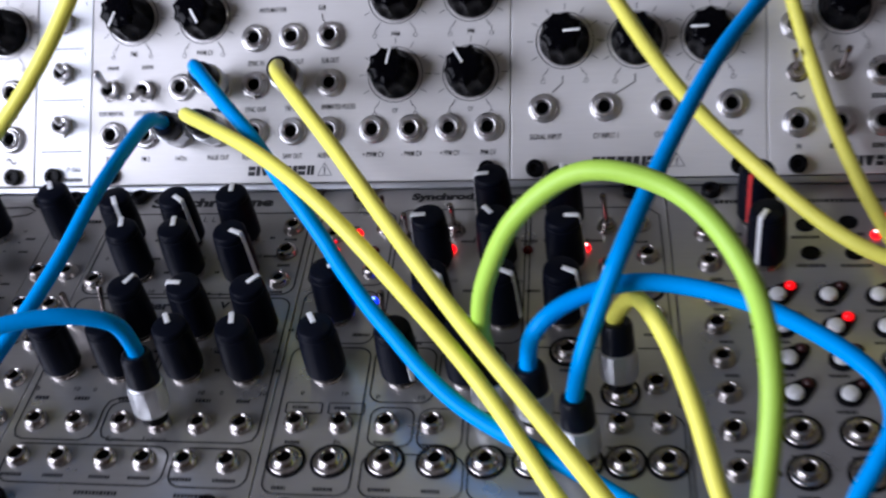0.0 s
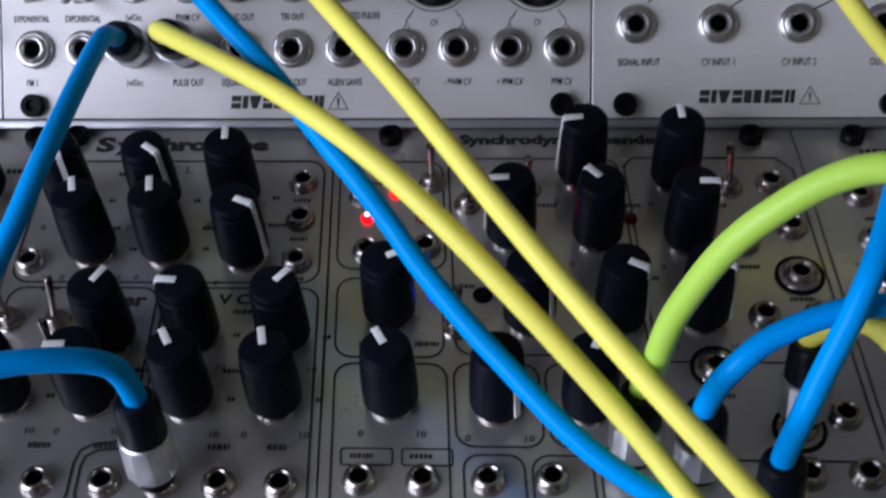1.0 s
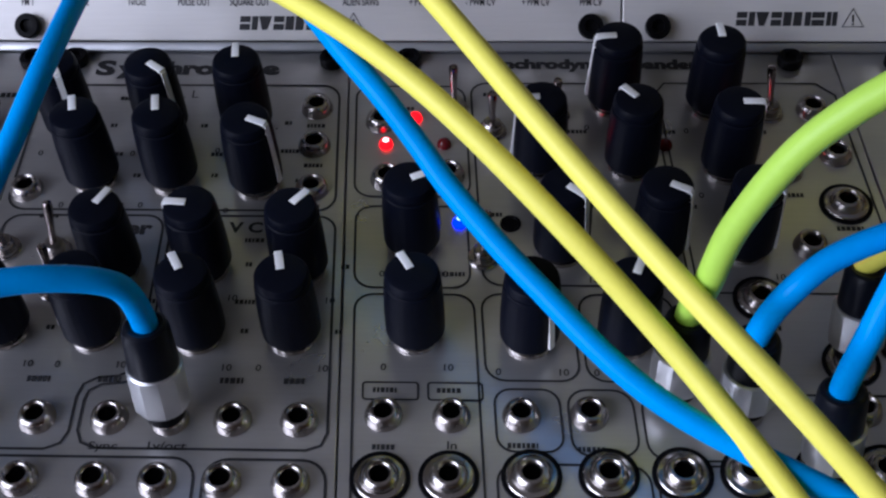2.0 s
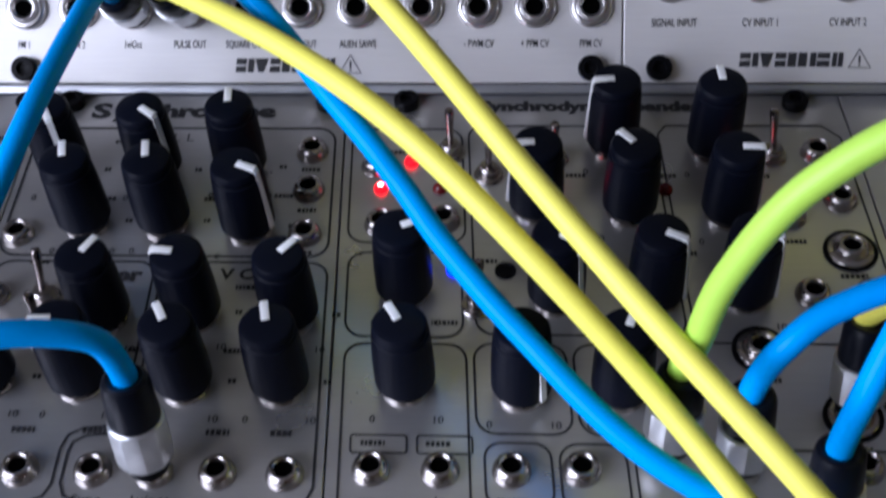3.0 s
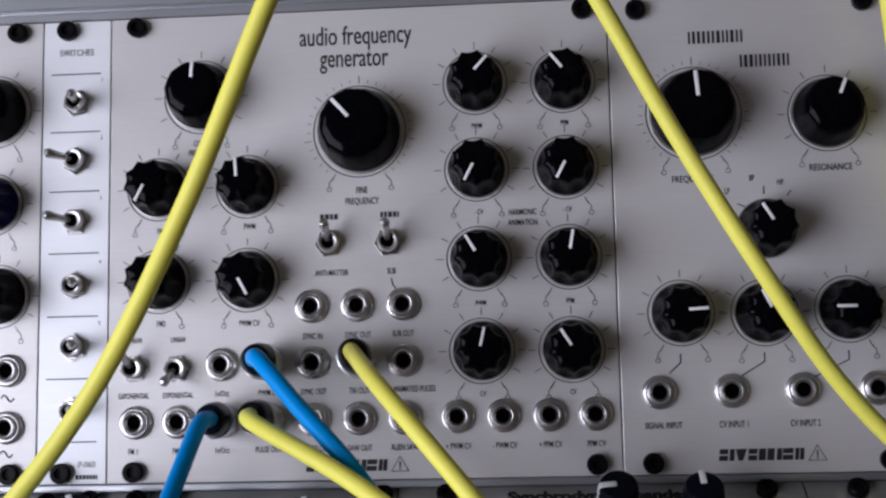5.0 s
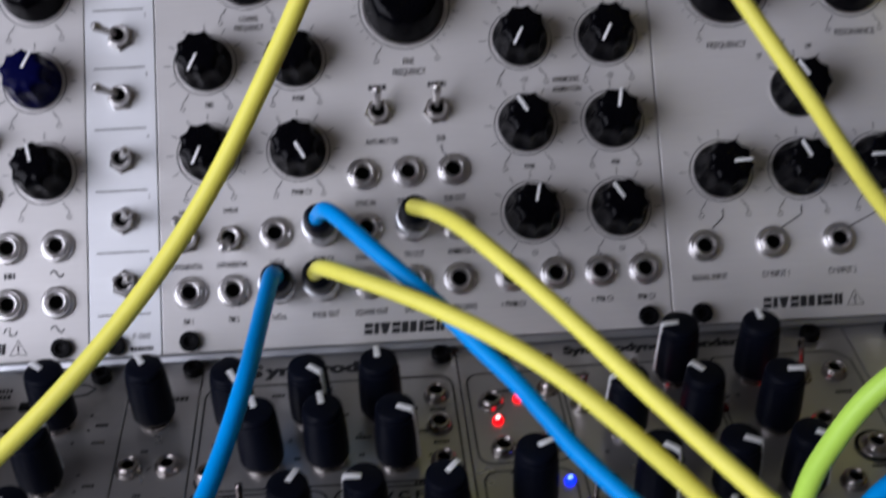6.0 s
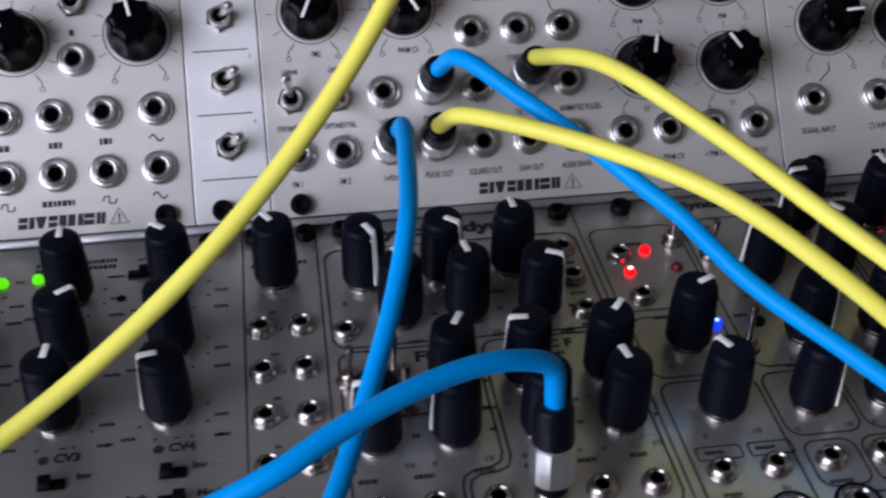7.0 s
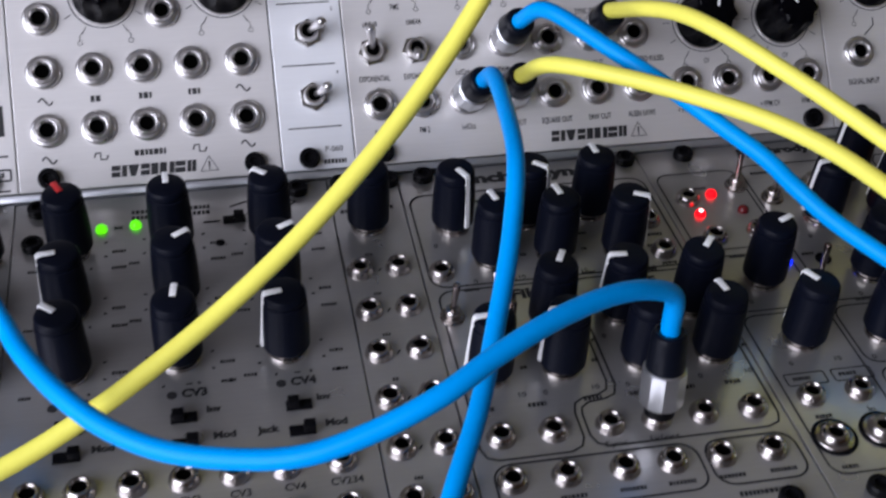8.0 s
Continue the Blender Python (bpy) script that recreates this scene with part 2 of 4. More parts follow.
BIG_KNOB = lathed("knob", [(11.2, 0.4), (11.3, 0.9), (11.2, 2), (11.0, 3.4), (10.8, 4.8), (10.6, 6.2), (10.3, 7.6), (10.0, 9.0), (9.6, 10.4), (9.1, 11.6), (8.2, 12.4), (6.6, 12.8), (4.0, 13.0), (0.3, 13.05)],
                  M_KNOB, 96, scallops(12, 0.022, 3.5, 11.0))
SKIRT = {r: lathed("skirt", [(r + 0.05, 0.1), (r + 0.1, 0.3), (r - 0.05, 0.5), (r - 0.5, 0.55)], M_JACK, 48) for r in (7.9, 9.5, 11.8)}


def tall_shape(a, h):
    if h < 3.2 or h > 16.4:
        return 1.0
    return math.cos(math.pi / 14) / math.cos((a % (math.pi / 7)) - math.pi / 14) - 0.032 * (0.5 + 0.5 * math.cos(14 * a)) ** 6


TALL_KNOB = lathed("knob", [(4.4, 2.3), (5.0, 2.5), (5.4, 3.0), (5.55, 4.6), (5.5, 9.4), (5.3, 14.0), (5.15, 16.1), (5.0, 16.5), (4.7, 16.7), (4.7, 17.1), (4.9, 17.4), (4.8, 18.3), (4.45, 18.9), (3.7, 19.2), (0.3, 19.3)],
                   M_RUBBER, 72, tall_shape)
TALL_COLLAR = lathed("collar", [(4.5, 0.1), (4.6, 0.4), (4.4, 0.9), (3.9, 1.1), (3.9, 2.5)], M_JACKLOW, 24)


def pointer_mesh(material, inner, outer, width, top, drop=0.0, foot=0.0):
    """A marker line lying on the top of a knob, and down its side where drop is given."""
    bm = bmesh.new()
    block(bm, -width / 2, width / 2, inner, outer, top - 0.3, top + 0.22, 0.12)
    if drop:
        vs = []
        for x in (-width / 2 * 0.8, width / 2 * 0.8):
            for y, z in ((outer - 0.7, top + 0.1), (outer + 0.3, top - 0.35), (outer + foot, drop), (outer + foot - 0.8, drop)):
                vs.append(bm.verts.new((x * MM, y * MM, z * MM)))
        for f in ((0, 1, 2, 3), (7, 6, 5, 4), (0, 4, 5, 1), (1, 5, 6, 2), (2, 6, 7, 3), (3, 7, 4, 0)):
            bm.faces.new([vs[i] for i in f])
    return finish(bm, "pointer", material, 40)


PTR_SMALL = pointer_mesh(M_LINE, 0.7, 5.7, 0.78, 12.85)
PTR_MID = pointer_mesh(M_LINE, 2.8, 7.0, 0.9, 11.45)
PTR_BIG = pointer_mesh(M_LINE, 1.8, 8.5, 1.0, 12.95)
PTR_TALL = pointer_mesh(M_LINE, 0.5, 4.6, 1.5, 19.25, 3.6, 1.35)
PTR_TALL_RED = pointer_mesh(M_REDLINE, 0.5, 4.6, 1.5, 19.25, 3.6, 1.35)


def hexa(a, h):
    return math.cos(math.pi / 6) / math.cos((a % (math.pi / 3)) - math.pi / 6) if h < 1.4 else 1.0


JACK = lathed("jack", [(4.4, 0.05), (4.5, 0.3), (4.5, 0.8), (4.3, 1.15), (3.9, 1.4), (3.5, 1.5), (3.3, 1.45), (3.1, 1.6), (3.0, 2.2), (2.8, 2.65), (2.6, 2.85), (2.4, 2.8), (2.0, 2.3), (1.9, 2.1), (1.85, 0.9)], M_JACK, 32)
# Solid black filling inside the hole, in place of its depth and shade.
SOCKET = lathed("socket_shade", [(1.84, 0.5), (1.84, 1.7), (0.2, 1.7)], M_SOCKET, 18)
JACK_LOW = lathed("jack", [(3.4, 0.05), (3.4, 0.2), (3.3, 0.5), (3.2, 0.85), (3.1, 1.2), (2.95, 1.6), (2.7, 2.0), (2.4, 2.28), (2.15, 2.42), (1.95, 2.42), (1.75, 2.25), (1.6, 1.9), (1.55, 0.9)], M_JACKLOW, 32)
JACK_WIDE = lathed("jack", [(4.4, 0.05), (4.4, 0.5), (4.2, 0.7), (3.5, 0.8), (3.35, 0.9), (3.28, 1.2), (3.1, 1.6), (2.85, 2.0), (2.5, 2.35), (2.2, 2.5), (1.95, 2.5), (1.75, 2.3), (1.6, 1.95), (1.55, 0.9)], M_JACKLOW, 32)
SOCKET_LOW = lathed("socket_shade", [(1.54, 0.5), (1.54, 1.5), (0.2, 1.5)], M_SOCKET, 18)
WASHER = lathed("washer", [(5.2, 0.04), (5.2, 0.4), (4.9, 0.55), (4.45, 0.55), (4.45, 0.1)], M_SCREW, 32)
SCREW = lathed("screw", [(2.7, 0.1), (2.75, 0.5), (2.75, 1.9), (2.45, 2.3), (1.45, 2.3), (1.3, 1.3), (0.1, 1.2)], M_SCREW, 24)
NUT = lathed("nut", [(4.0, 0.05), (4.05, 0.25), (3.9, 0.5), (3.55, 0.5), (3.55, 1.35)], M_NICKEL, 24, hexa, 25)
BUSH = lathed("bushing", [(2.75, 1.3), (2.7, 2.2), (2.85, 2.4), (2.7, 2.7), (2.7, 3.4), (2.5, 3.7), (1.9, 3.6), (1.7, 2.4)], M_JACK, 20)
# Black filling that paints the bushing bore's inner shade.
BUSH_HOLE = lathed("bore_shade", [(1.68, 2.4), (1.68, 3.1), (0.2, 3.1)], M_SOCKET, 16)
NUT_THIN = lathed("nut", [(3.1, 0.05), (3.15, 0.3), (2.9, 0.5), (2.7, 0.5), (2.7, 1.2)], M_JACKLOW, 24)
BUSH_THIN = lathed("bushing", [(2.0, 1.1), (2.0, 2.6), (1.7, 3.0), (1.0, 2.9)], M_JACKLOW, 18)
LEVER = lathed("lever", [(0.85, 3.5), (0.95, 5.5), (1.2, 8.5), (1.4, 9.8), (1.3, 10.6), (0.8, 11.3), (0.1, 11.5)], M_JACK, 16)
LEVER_THIN = lathed("lever", [(0.65, 2.0), (0.7, 6), (0.9, 9.5), (1.0, 11), (0.8, 11.7), (0.1, 11.9)], M_LEVER, 14)
LED_SHAPE = [(1.45, 0.05), (1.4, 0.4), (1.3, 0.8), (1.1, 1.15), (0.8, 1.4), (0.4, 1.55), (0.1, 1.6)]
LED_FLAT = [(1.55, 0.05), (1.5, 0.5), (1.3, 1.0), (0.9, 1.45), (0.45, 1.7), (0.1, 1.75)]
LEDS = {k: lathed("led", LED_SHAPE if k in ("red", "blue") else LED_FLAT, m, 16)
        for k, m in (("red", M_REDLED), ("blue", M_BLUELED), ("green", M_GREENLED), ("dark", M_DARKLED))}
STEP_SHAPE = [(1.4, 0.7), (1.4, 1.2), (1.2, 1.7), (0.8, 2.1), (0.4, 2.3), (0.1, 2.35)]
STEP_LEDS = {"red": lathed("led", STEP_SHAPE, M_STEPLED, 16), "dark": lathed("led", STEP_SHAPE, M_DULLLED, 16)}
# Added cap on the LED's tip, carrying the painted glare.
CORE_SHAPE = [(0.65, 1.35), (0.62, 1.52), (0.42, 1.65), (0.2, 1.71), (0.05, 1.73)]
CORES = {"red": lathed("led_glare", CORE_SHAPE, M_REDCORE, 14), "blue": lathed("led_glare", CORE_SHAPE, M_BLUECORE, 14)}
BUTTON = lathed("push_button", [(2.2, 0.2), (2.2, 1.6), (2.0, 2.0), (1.4, 2.3), (0.2, 2.4)], M_BUTTON, 20)


def teardrop(name, r0, r1, dx, dy, z0, z1, material):
    """A plate round a large circle at the origin and a small one at dx, dy."""
    d, base = math.hypot(dx, dy), math.atan2(dy, dx)
    spread = math.acos((r0 - r1) / d)
    pts = []
    for k in range(19):
        a = base + spread + (2 * math.pi - 2 * spread) * k / 18
        pts.append((r0 * math.cos(a), r0 * math.sin(a)))
    for k in range(9):
        a = base - spread + 2 * spread * k / 8
        pts.append((dx + r1 * math.cos(a), dy + r1 * math.sin(a)))
    bm = bmesh.new()
    lo = [bm.verts.new((x * MM, y * MM, z0 * MM)) for x, y in pts]
    hi = [bm.verts.new((x * MM, y * MM, z1 * MM)) for x, y in pts]
    bm.faces.new(lo), bm.faces.new(hi)
    for k in range(len(pts)):
        j = (k + 1) % len(pts)
        bm.faces.new((lo[k], lo[j], hi[j], hi[k]))
    return finish(bm, name, material, 30)


BEZEL = teardrop("bezel", 3.5, 2.1, 3.5, 3.4, 0.05, 0.7, M_SCREW)
SLIDE = finish(block(bmesh.new(), -2.9, 2.9, -1.4, 1.4, 0.05, 0.6, 0.15), "slide_switch", M_SCREW)
SLIDE_CAP = finish(block(bmesh.new(), -1.3, 1.3, -1.2, 1.2, 0.5, 2.6, 0.25), "slider", M_SCREW)
DIAL = {}


def dial_mesh(r, kind):
    """Printed tick marks round a knob, with two tails at the ends of its travel."""
    if (r, kind) not in DIAL:
        bm = bmesh.new()
        count = 11 if kind == "plain" else 31
        for k in range(count):
            a = radians(-150 + 300 * k / (count - 1))
            main = kind == "plain" or k % 5 == 0
            r1 = r + (2.2 if main else 1.3)
            s, c = math.sin(a), math.cos(a)
            stroke(bm, [(s * (r + 0.9), c * (r + 0.9)), (s * (r1 + 0.7), c * (r1 + 0.7))], 0.19 if main else 0.13)
        ring = [((r + 0.1) * math.cos(k * math.pi / 24), (r + 0.1) * math.sin(k * math.pi / 24)) for k in range(48)]
        stroke(bm, ring, 0.26, closed=True)
        for s in (-1, 1):
            x, y = s * math.sin(radians(150)) * (r + 2), math.cos(radians(150)) * (r + 2)
            stroke(bm, [(x, y), (x + s * 1.2, y - 1.4), (x + s * 1.2, y - 2.6)], 0.17)
            stroke(bm, rounded(x + s * 1.2 - 0.6, y - 3.8, x + s * 1.2 + 0.6, y - 2.7, 0.45), 0.15, closed=True)
        DIAL[(r, kind)] = finish(bm, "dial_print", M_INK, 0)
    return DIAL[(r, kind)]


# ---------------------------------------------------------------- modules
FRONT = []


def fan(x, y):
    """The front row's panels spread a little towards the front on its right half."""
    slant = 0.052 * min(1.0, max(0.0, (x - 5) / 69)) + 0.026 * min(1.0, max(0.0, (x - 74) / 108))
    return x + slant * (-y - 75)


def module(x0, x1, row, label, material, group):
    """A rack module's front panel, from x0 to x1 mm along its row."""
    ob = new("synth_module")
    ob.matrix_world = row
    tagged(ob, label, "synth module", group)
    lo, hi = (0.0, 128.5) if row is UPPER else (-128.5, 0.0)
    bm = block(bmesh.new(), x0 + 0.18, x1 - 0.18, lo, hi, -2.0, 0.0, 0.2)
    if row is LOWER:
        FRONT.append(ob)
        for v in bm.verts:
            v.co.x = fan(v.co.x / MM, v.co.y / MM) * MM
    put("panel", finish(bm, "panel", material, 0), ob)
    return ob


def knob(mod, x, y, angle=0, size="small", dial="plain", mesh=None):
    me, ptr, r, skirt = {"small": (SMALL_KNOB, PTR_SMALL, 8.6, 7.9), "mid": (MID_KNOB, PTR_MID, 10.2, 9.5), "big": (BIG_KNOB, PTR_BIG, 12.6, 11.8)}[size]
    if dial:
        put("dial_print", dial_mesh(r, dial), mod, at(x, y))
    k = put("knob", mesh or me, mod, at(x, y, 0, angle))
    put("skirt", SKIRT[skirt], k)
    put("pointer", ptr, k)
    return k


def tall_knob(mod, x, y, angle=0, red=False):
    k = put("knob", TALL_KNOB, mod, at(x, y, 0, angle))
    put("collar", TALL_COLLAR, k)
    put("pointer", PTR_TALL_RED if red else PTR_TALL, k, None, "red painted pointer line" if red else "")
    return k


def jack(mod, x, y, low=False, washer=False):
    j = put("jack", (JACK_WIDE if washer else JACK_LOW) if low else JACK, mod, at(x, y, 0, random.uniform(0, 60)))
    put("socket_shade", SOCKET_LOW if low else SOCKET, j)
    if washer:
        put("washer", WASHER, j)
    return j


def screw(mod, x, y):
    return put("screw", SCREW, mod, at(x, y, 0, random.uniform(0, 90)))


def toggle(mod, x, y, lean_x=0.0, lean_y=0.0, thin=False):
    n = put("toggle_switch", NUT_THIN if thin else NUT, mod, at(x, y, 0, random.uniform(0, 60)))
    turn = n.matrix_basis.to_euler().z
    put("bushing", BUSH_THIN if thin else BUSH, n)
    if not thin:
        put("bore_shade", BUSH_HOLE, n)
    lv = put("lever", LEVER_THIN if thin else LEVER, n)
    lv.matrix_basis = Matrix.Rotation(-turn, 4, "Z") @ pose(0, 0, 0.002, -lean_y, lean_x, 0) @ Matrix.Translation((0, 0, -0.002))
    return n


def led(mod, x, y, kind, core=True, flat=False):
    label = {"red": "glowing red lamp", "blue": "glowing blue lamp", "green": "glowing green lamp", "dark": "unlit red lamp"}[kind]
    ob = put("led", STEP_LEDS[kind] if flat else LEDS[kind], mod, at(x, y), label)
    if core and kind in CORES and not flat:
        put("led_glare", CORES[kind], ob)
    return ob


def lines(mod, *paths, width=0.35, closed=False):
    """Printed lines, one part for each."""
    for p in paths:
        bm = bmesh.new()
        stroke(bm, [(fan(x, y), y) for x, y in p] if mod in FRONT else p, width * 1.25 if mod in FRONT else width, closed=closed)
        put("printed_line", finish(bm, "printed_line", M_INK, 0), mod)


def bars(mod, x, y, width, height, n=1, gap=0.8, pitch=0.6):
    """Unreadable print, as plain bars."""
    bm = bmesh.new()
    for k in range(n):
        yy = y - k * (height + gap)
        x0 = x - width / 2
        while x0 < x + width / 2 - 0.3:
            w = min(random.uniform(0.7, 1.3) * height * pitch, x + width / 2 - x0)
            block(bm, x0, x0 + w, yy - height / 2, yy + height / 2, 0.05, 0.12)
            x0 += w + height * (0.37 if pitch > 0.3 else 0.9) * pitch
    return tagged(put("small_print", finish(bm, "small_print", M_INK, 0), mod), kind="stuff")


def emblem(mod, x, y, width=22.0, height=3.0):
    """The maker's mark as plain slanted blocks with a triangle beside it."""
    bm = bmesh.new()
    cells = ((0.8, "pair"), (0.45, "bar"), (1.0, "wedge"), (0.8, "pair"), (1.4, "blocks"), (0.45, "bar"), (0.95, "pair"), (0.8, "blocks"))
    x0, unit = x - width / 2, width / sum(c[0] for c in cells)

    def quad(*corners):
        """Corners as shares of the cell's width and height, all leaning a little."""
        bm.faces.new([bm.verts.new(((x0 + u * w + 0.3 * v) * MM, (y + (v - 0.5) * height) * MM, 0.12 * MM)) for u, v in corners])

    for share, kind in cells:
        w = unit * share * 0.86
        if kind == "wedge":
            quad((0, 1), (0.3, 0), (0.7, 0), (1, 1))
        elif kind == "pair":
            for v in (0, 0.56):
                quad((0, v), (1, v), (1, v + 0.44), (0, v + 0.44))
        elif kind == "blocks":
            for u in (0, 0.55):
                quad((u, 0), (u + 0.45, 0), (u + 0.45, 1), (u, 1))
        else:
            quad((0, 0), (1, 0), (1, 1), (0, 1))
        x0 += unit * share
    tagged(put("maker_mark", finish(bm, "maker_mark", M_INK, 0), mod), kind="stuff")
    bm = bmesh.new()
    tx = x + width / 2 + 3.2
    stroke(bm, [(tx - 2.3, y - 1.7), (tx + 2.3, y - 1.7), (tx, y + 2.2)], 0.35, closed=True)
    block(bm, tx - 0.2, tx + 0.2, y - 0.7, y + 0.9, 0.05, 0.12)
    block(bm, tx - 0.25, tx + 0.25, y - 1.3, y - 0.95, 0.05, 0.12)
    put("triangle_mark", finish(bm, "triangle_mark", M_INK, 0), mod)


# ---------------------------------------------------------------- room, desk and case
def box_part(name, material, x0, x1, y0, y1, z0, z1, parent=None, bevel=0.0, label="", category="", kind=""):
    ob = new(name, finish(block(bmesh.new(), x0, x1, y0, y1, z0, z1, bevel), name, material, 30))
    ob.parent = parent
    return tagged(ob, label, category, "", kind)


# Unseen room shell, added to shape the bounced light on the panels.
R0, R1, S0, S1, F0, C0 = -820, 2400, -2200, 1300, -850, 1650
box_part("floor", M_FLOOR, R0 - 100, R1 + 100, S0 - 100, S1 + 100, F0 - 100, F0, label="brown wooden floor of the room", category="floor", kind="structure")
box_part("ceiling", M_CEIL, R0 - 100, R1 + 100, S0 - 100, S1 + 100, C0, C0 + 100, label="unseen ceiling of the room, pale to bounce light", category="ceiling", kind="structure")
box_part("wall_north", M_PALE, R0 - 100, R1 + 100, S1, S1 + 100, F0, C0, label="unseen wall behind the desk, blue-grey to tune panel reflections", category="wall", kind="structure")
box_part("wall_south", M_WALL, R0 - 100, R1 + 100, S0 - 100, S0, F0, C0, label="unseen wall across the room, warm to tint the shadows", category="wall", kind="structure")
box_part("wall_east", M_WALL, R1, R1 + 100, S0, S1, F0, C0, label="unseen side wall, warm to tint the shadows", category="wall", kind="structure")
west = new("wall_west")
tagged(west, "unseen wall with a window opening, pale to lift panel reflections", "wall", kind="structure")
WY0, WY1, WZ0, WZ1 = -1130, -120, -60, 960
for x0, x1, y0, y1, z0, z1 in ((R0 - 100, R0, S0, WY0, F0, C0), (R0 - 100, R0, WY1, S1, F0, C0), (R0 - 100, R0, WY0, WY1, F0, WZ0), (R0 - 100, R0, WY0, WY1, WZ1, C0)):
    box_part("wall_section", M_LIGHT, x0, x1, y0, y1, z0, z1, west)

desk = new("desk")
tagged(desk, "brown wooden desk under the synthesizer case", "desk")
box_part("desk_top", M_WOOD, -760, 1000, -420, 700, -130, -100, desk, 3)
for x in (-720, 900):
    for y in (-390, 610):
        box_part("leg", M_WOOD, x, x + 60, y, y + 60, -850, -130.5, desk, 2)

# The case: a flat front row and a raised back row, held by aluminium rails.
case = new("synth_case")
tagged(case, "black vinyl case holding two rows of modules", "case")
X0, X1 = -190.0, 330.0
box_part("bottom", M_CASE, X0 - 12, X1 + 12, -148, 130, -100, -92, case, 1)
box_part("front", M_CASE, X0 - 12, X1 + 12, -148, -136, -92, 3, case, 1)
box_part("back", M_CASE, X0 - 12, X1 + 12, 118, 130, -92, 96, case, 1)
for x0, x1 in ((X0 - 12, X0), (X1, X1 + 12)):
    bm = bmesh.new()
    outline = [(-136, -92), (118, -92), (118, 96), (98, 106), (0, 12), (-6, 3), (-136, 3)]
    a = [bm.verts.new((x0 * MM, y * MM, z * MM)) for y, z in outline]
    b = [bm.verts.new((x1 * MM, y * MM, z * MM)) for y, z in outline]
    bm.faces.new(a), bm.faces.new(b)
    for i in range(len(a)):
        j = (i + 1) % len(a)
        bm.faces.new((a[i], a[j], b[j], b[i]))
    put("side", finish(bm, "side", M_CASE), case)


def rail(row, y0, lip):
    """An extruded rail along a row with a groove in its face."""
    outline = [(0, -9), (8.5, -9), (8.5, 0.3), (8.2, 0.6), (3.7, 0.6), (3.4, 0.3), (3.4, -1.6), (2.2, -1.6), (2.2, -0.3), (2.0, -0.1), (0.2, -0.1), (0, -0.3)]
    bm = bmesh.new()
    ends = [[bm.verts.new((x * MM, (y0 + y) * MM, (z + lip) * MM)) for y, z in outline] for x in (X0, X1)]
    for e in ends:
        bm.faces.new(e)
    for i in range(len(outline)):
        j = (i + 1) % len(outline)
        bm.faces.new((ends[0][i], ends[0][j], ends[1][j], ends[1][i]))
    return put("rail", finish(bm, "rail", M_RAIL), case, row.copy(), "silver aluminium mounting rail")


rail(UPPER, 128.8, 0.0)
bm = bmesh.new()
block(bm, X0, X1, -2.2, -0.25, -9, -0.9, 0.25)
put("rail", finish(bm, "rail", M_RAIL), case, UPPER.copy(), "silver aluminium mounting rail")
bm = bmesh.new()
block(bm, X0, X1, 0.25, 2.6, -9, -0.7, 0.25)
put("rail", finish(bm, "rail", M_RAIL), case, LOWER.copy(), "silver aluminium mounting rail")
bm = bmesh.new()
block(bm, X0, X1, -135.5, -128.8, -9, -0.2, 0.3)
put("rail", finish(bm, "rail", M_RAIL), case, LOWER.copy(), "silver aluminium mounting rail")

UP, LOW = "modules of the back row", "modules of the front row"

# ---------------------------------------------------------------- back row
# far left module, only its edge in view
m = module(-145.5, -94.6, UPPER, "silver module with black framed print boxes", M_SILVER, UP)
for y in (3, 125.5):
    screw(m, -102, y), screw(m, -138, y)
lines(m, [(-112, 9.8), (-96.5, 9.8)], [(-112, 0.8), (-96.5, 0.8)], width=0.5)
lines(m, rounded(-104, 3.5, -96.2, 6.3, 0.4), width=0.5, closed=True)
bars(m, -100, 5.0, 5, 1.2)
put("printed_block", finish(block(bmesh.new(), -103, -97, 15, 23, 0.05, 0.12), "printed_block", M_INK, 0), m)
for y in (31, 46, 61):
    jack(m, -103, y)
for y, a in ((80, 20), (103, -40)):
    knob(m, -108, y, a)

# wave module
m = module(-94.6, -27.2, UPPER, "silver oscillator module with ten wave jacks and black knobs", M_SILVER, UP)
for x in (-86.8, -34.4):
    screw(m, x, 3.0), screw(m, x, 125.6)
for x in (-86.2, -73.6, -61.1, -48.5, -35.4):
    jack(m, x, 30.9), jack(m, x, 15.5)
jack(m, -86.0, 45.0), jack(m, -54.9, 45.2)
toggle(m, -54.5, 60.2, 5, 18), toggle(m, -85.5, 60.2, 5, 18)
knob(m, -38.6, 51.3, -12), knob(m, -69.8, 50.5, -30)
knob(m, -41.0, 77.0, 28, mesh=SMALL_BLUE), knob(m, -69.8, 77.0, -20)
knob(m, -40.8, 103.3, 20, "mid"), knob(m, -72.5, 103.0, -30, "mid")


def wave(x, y, kind):
    if kind == "sine":
        return [(x - 1.8 + 3.6 * k / 12, y + 0.9 * math.sin(2 * math.pi * k / 12)) for k in range(13)]
    return [(x - 1.8, y - 0.3), (x - 1.4, y + 0.9), (x - 0.2, y + 0.9), (x - 0.2, y - 0.9), (x + 1.3, y - 0.9), (x + 1.7, y + 0.2)]


lines(m, wave(-86.2, 23.2, "sine"), wave(-35.6, 23.4, "sine"), wave(-86.4, 7.9, "sine"), wave(-73.4, 8.0, "square"), wave(-48.2, 8.2, "square"), wave(-35.6, 8.4, "sine"), width=0.42)
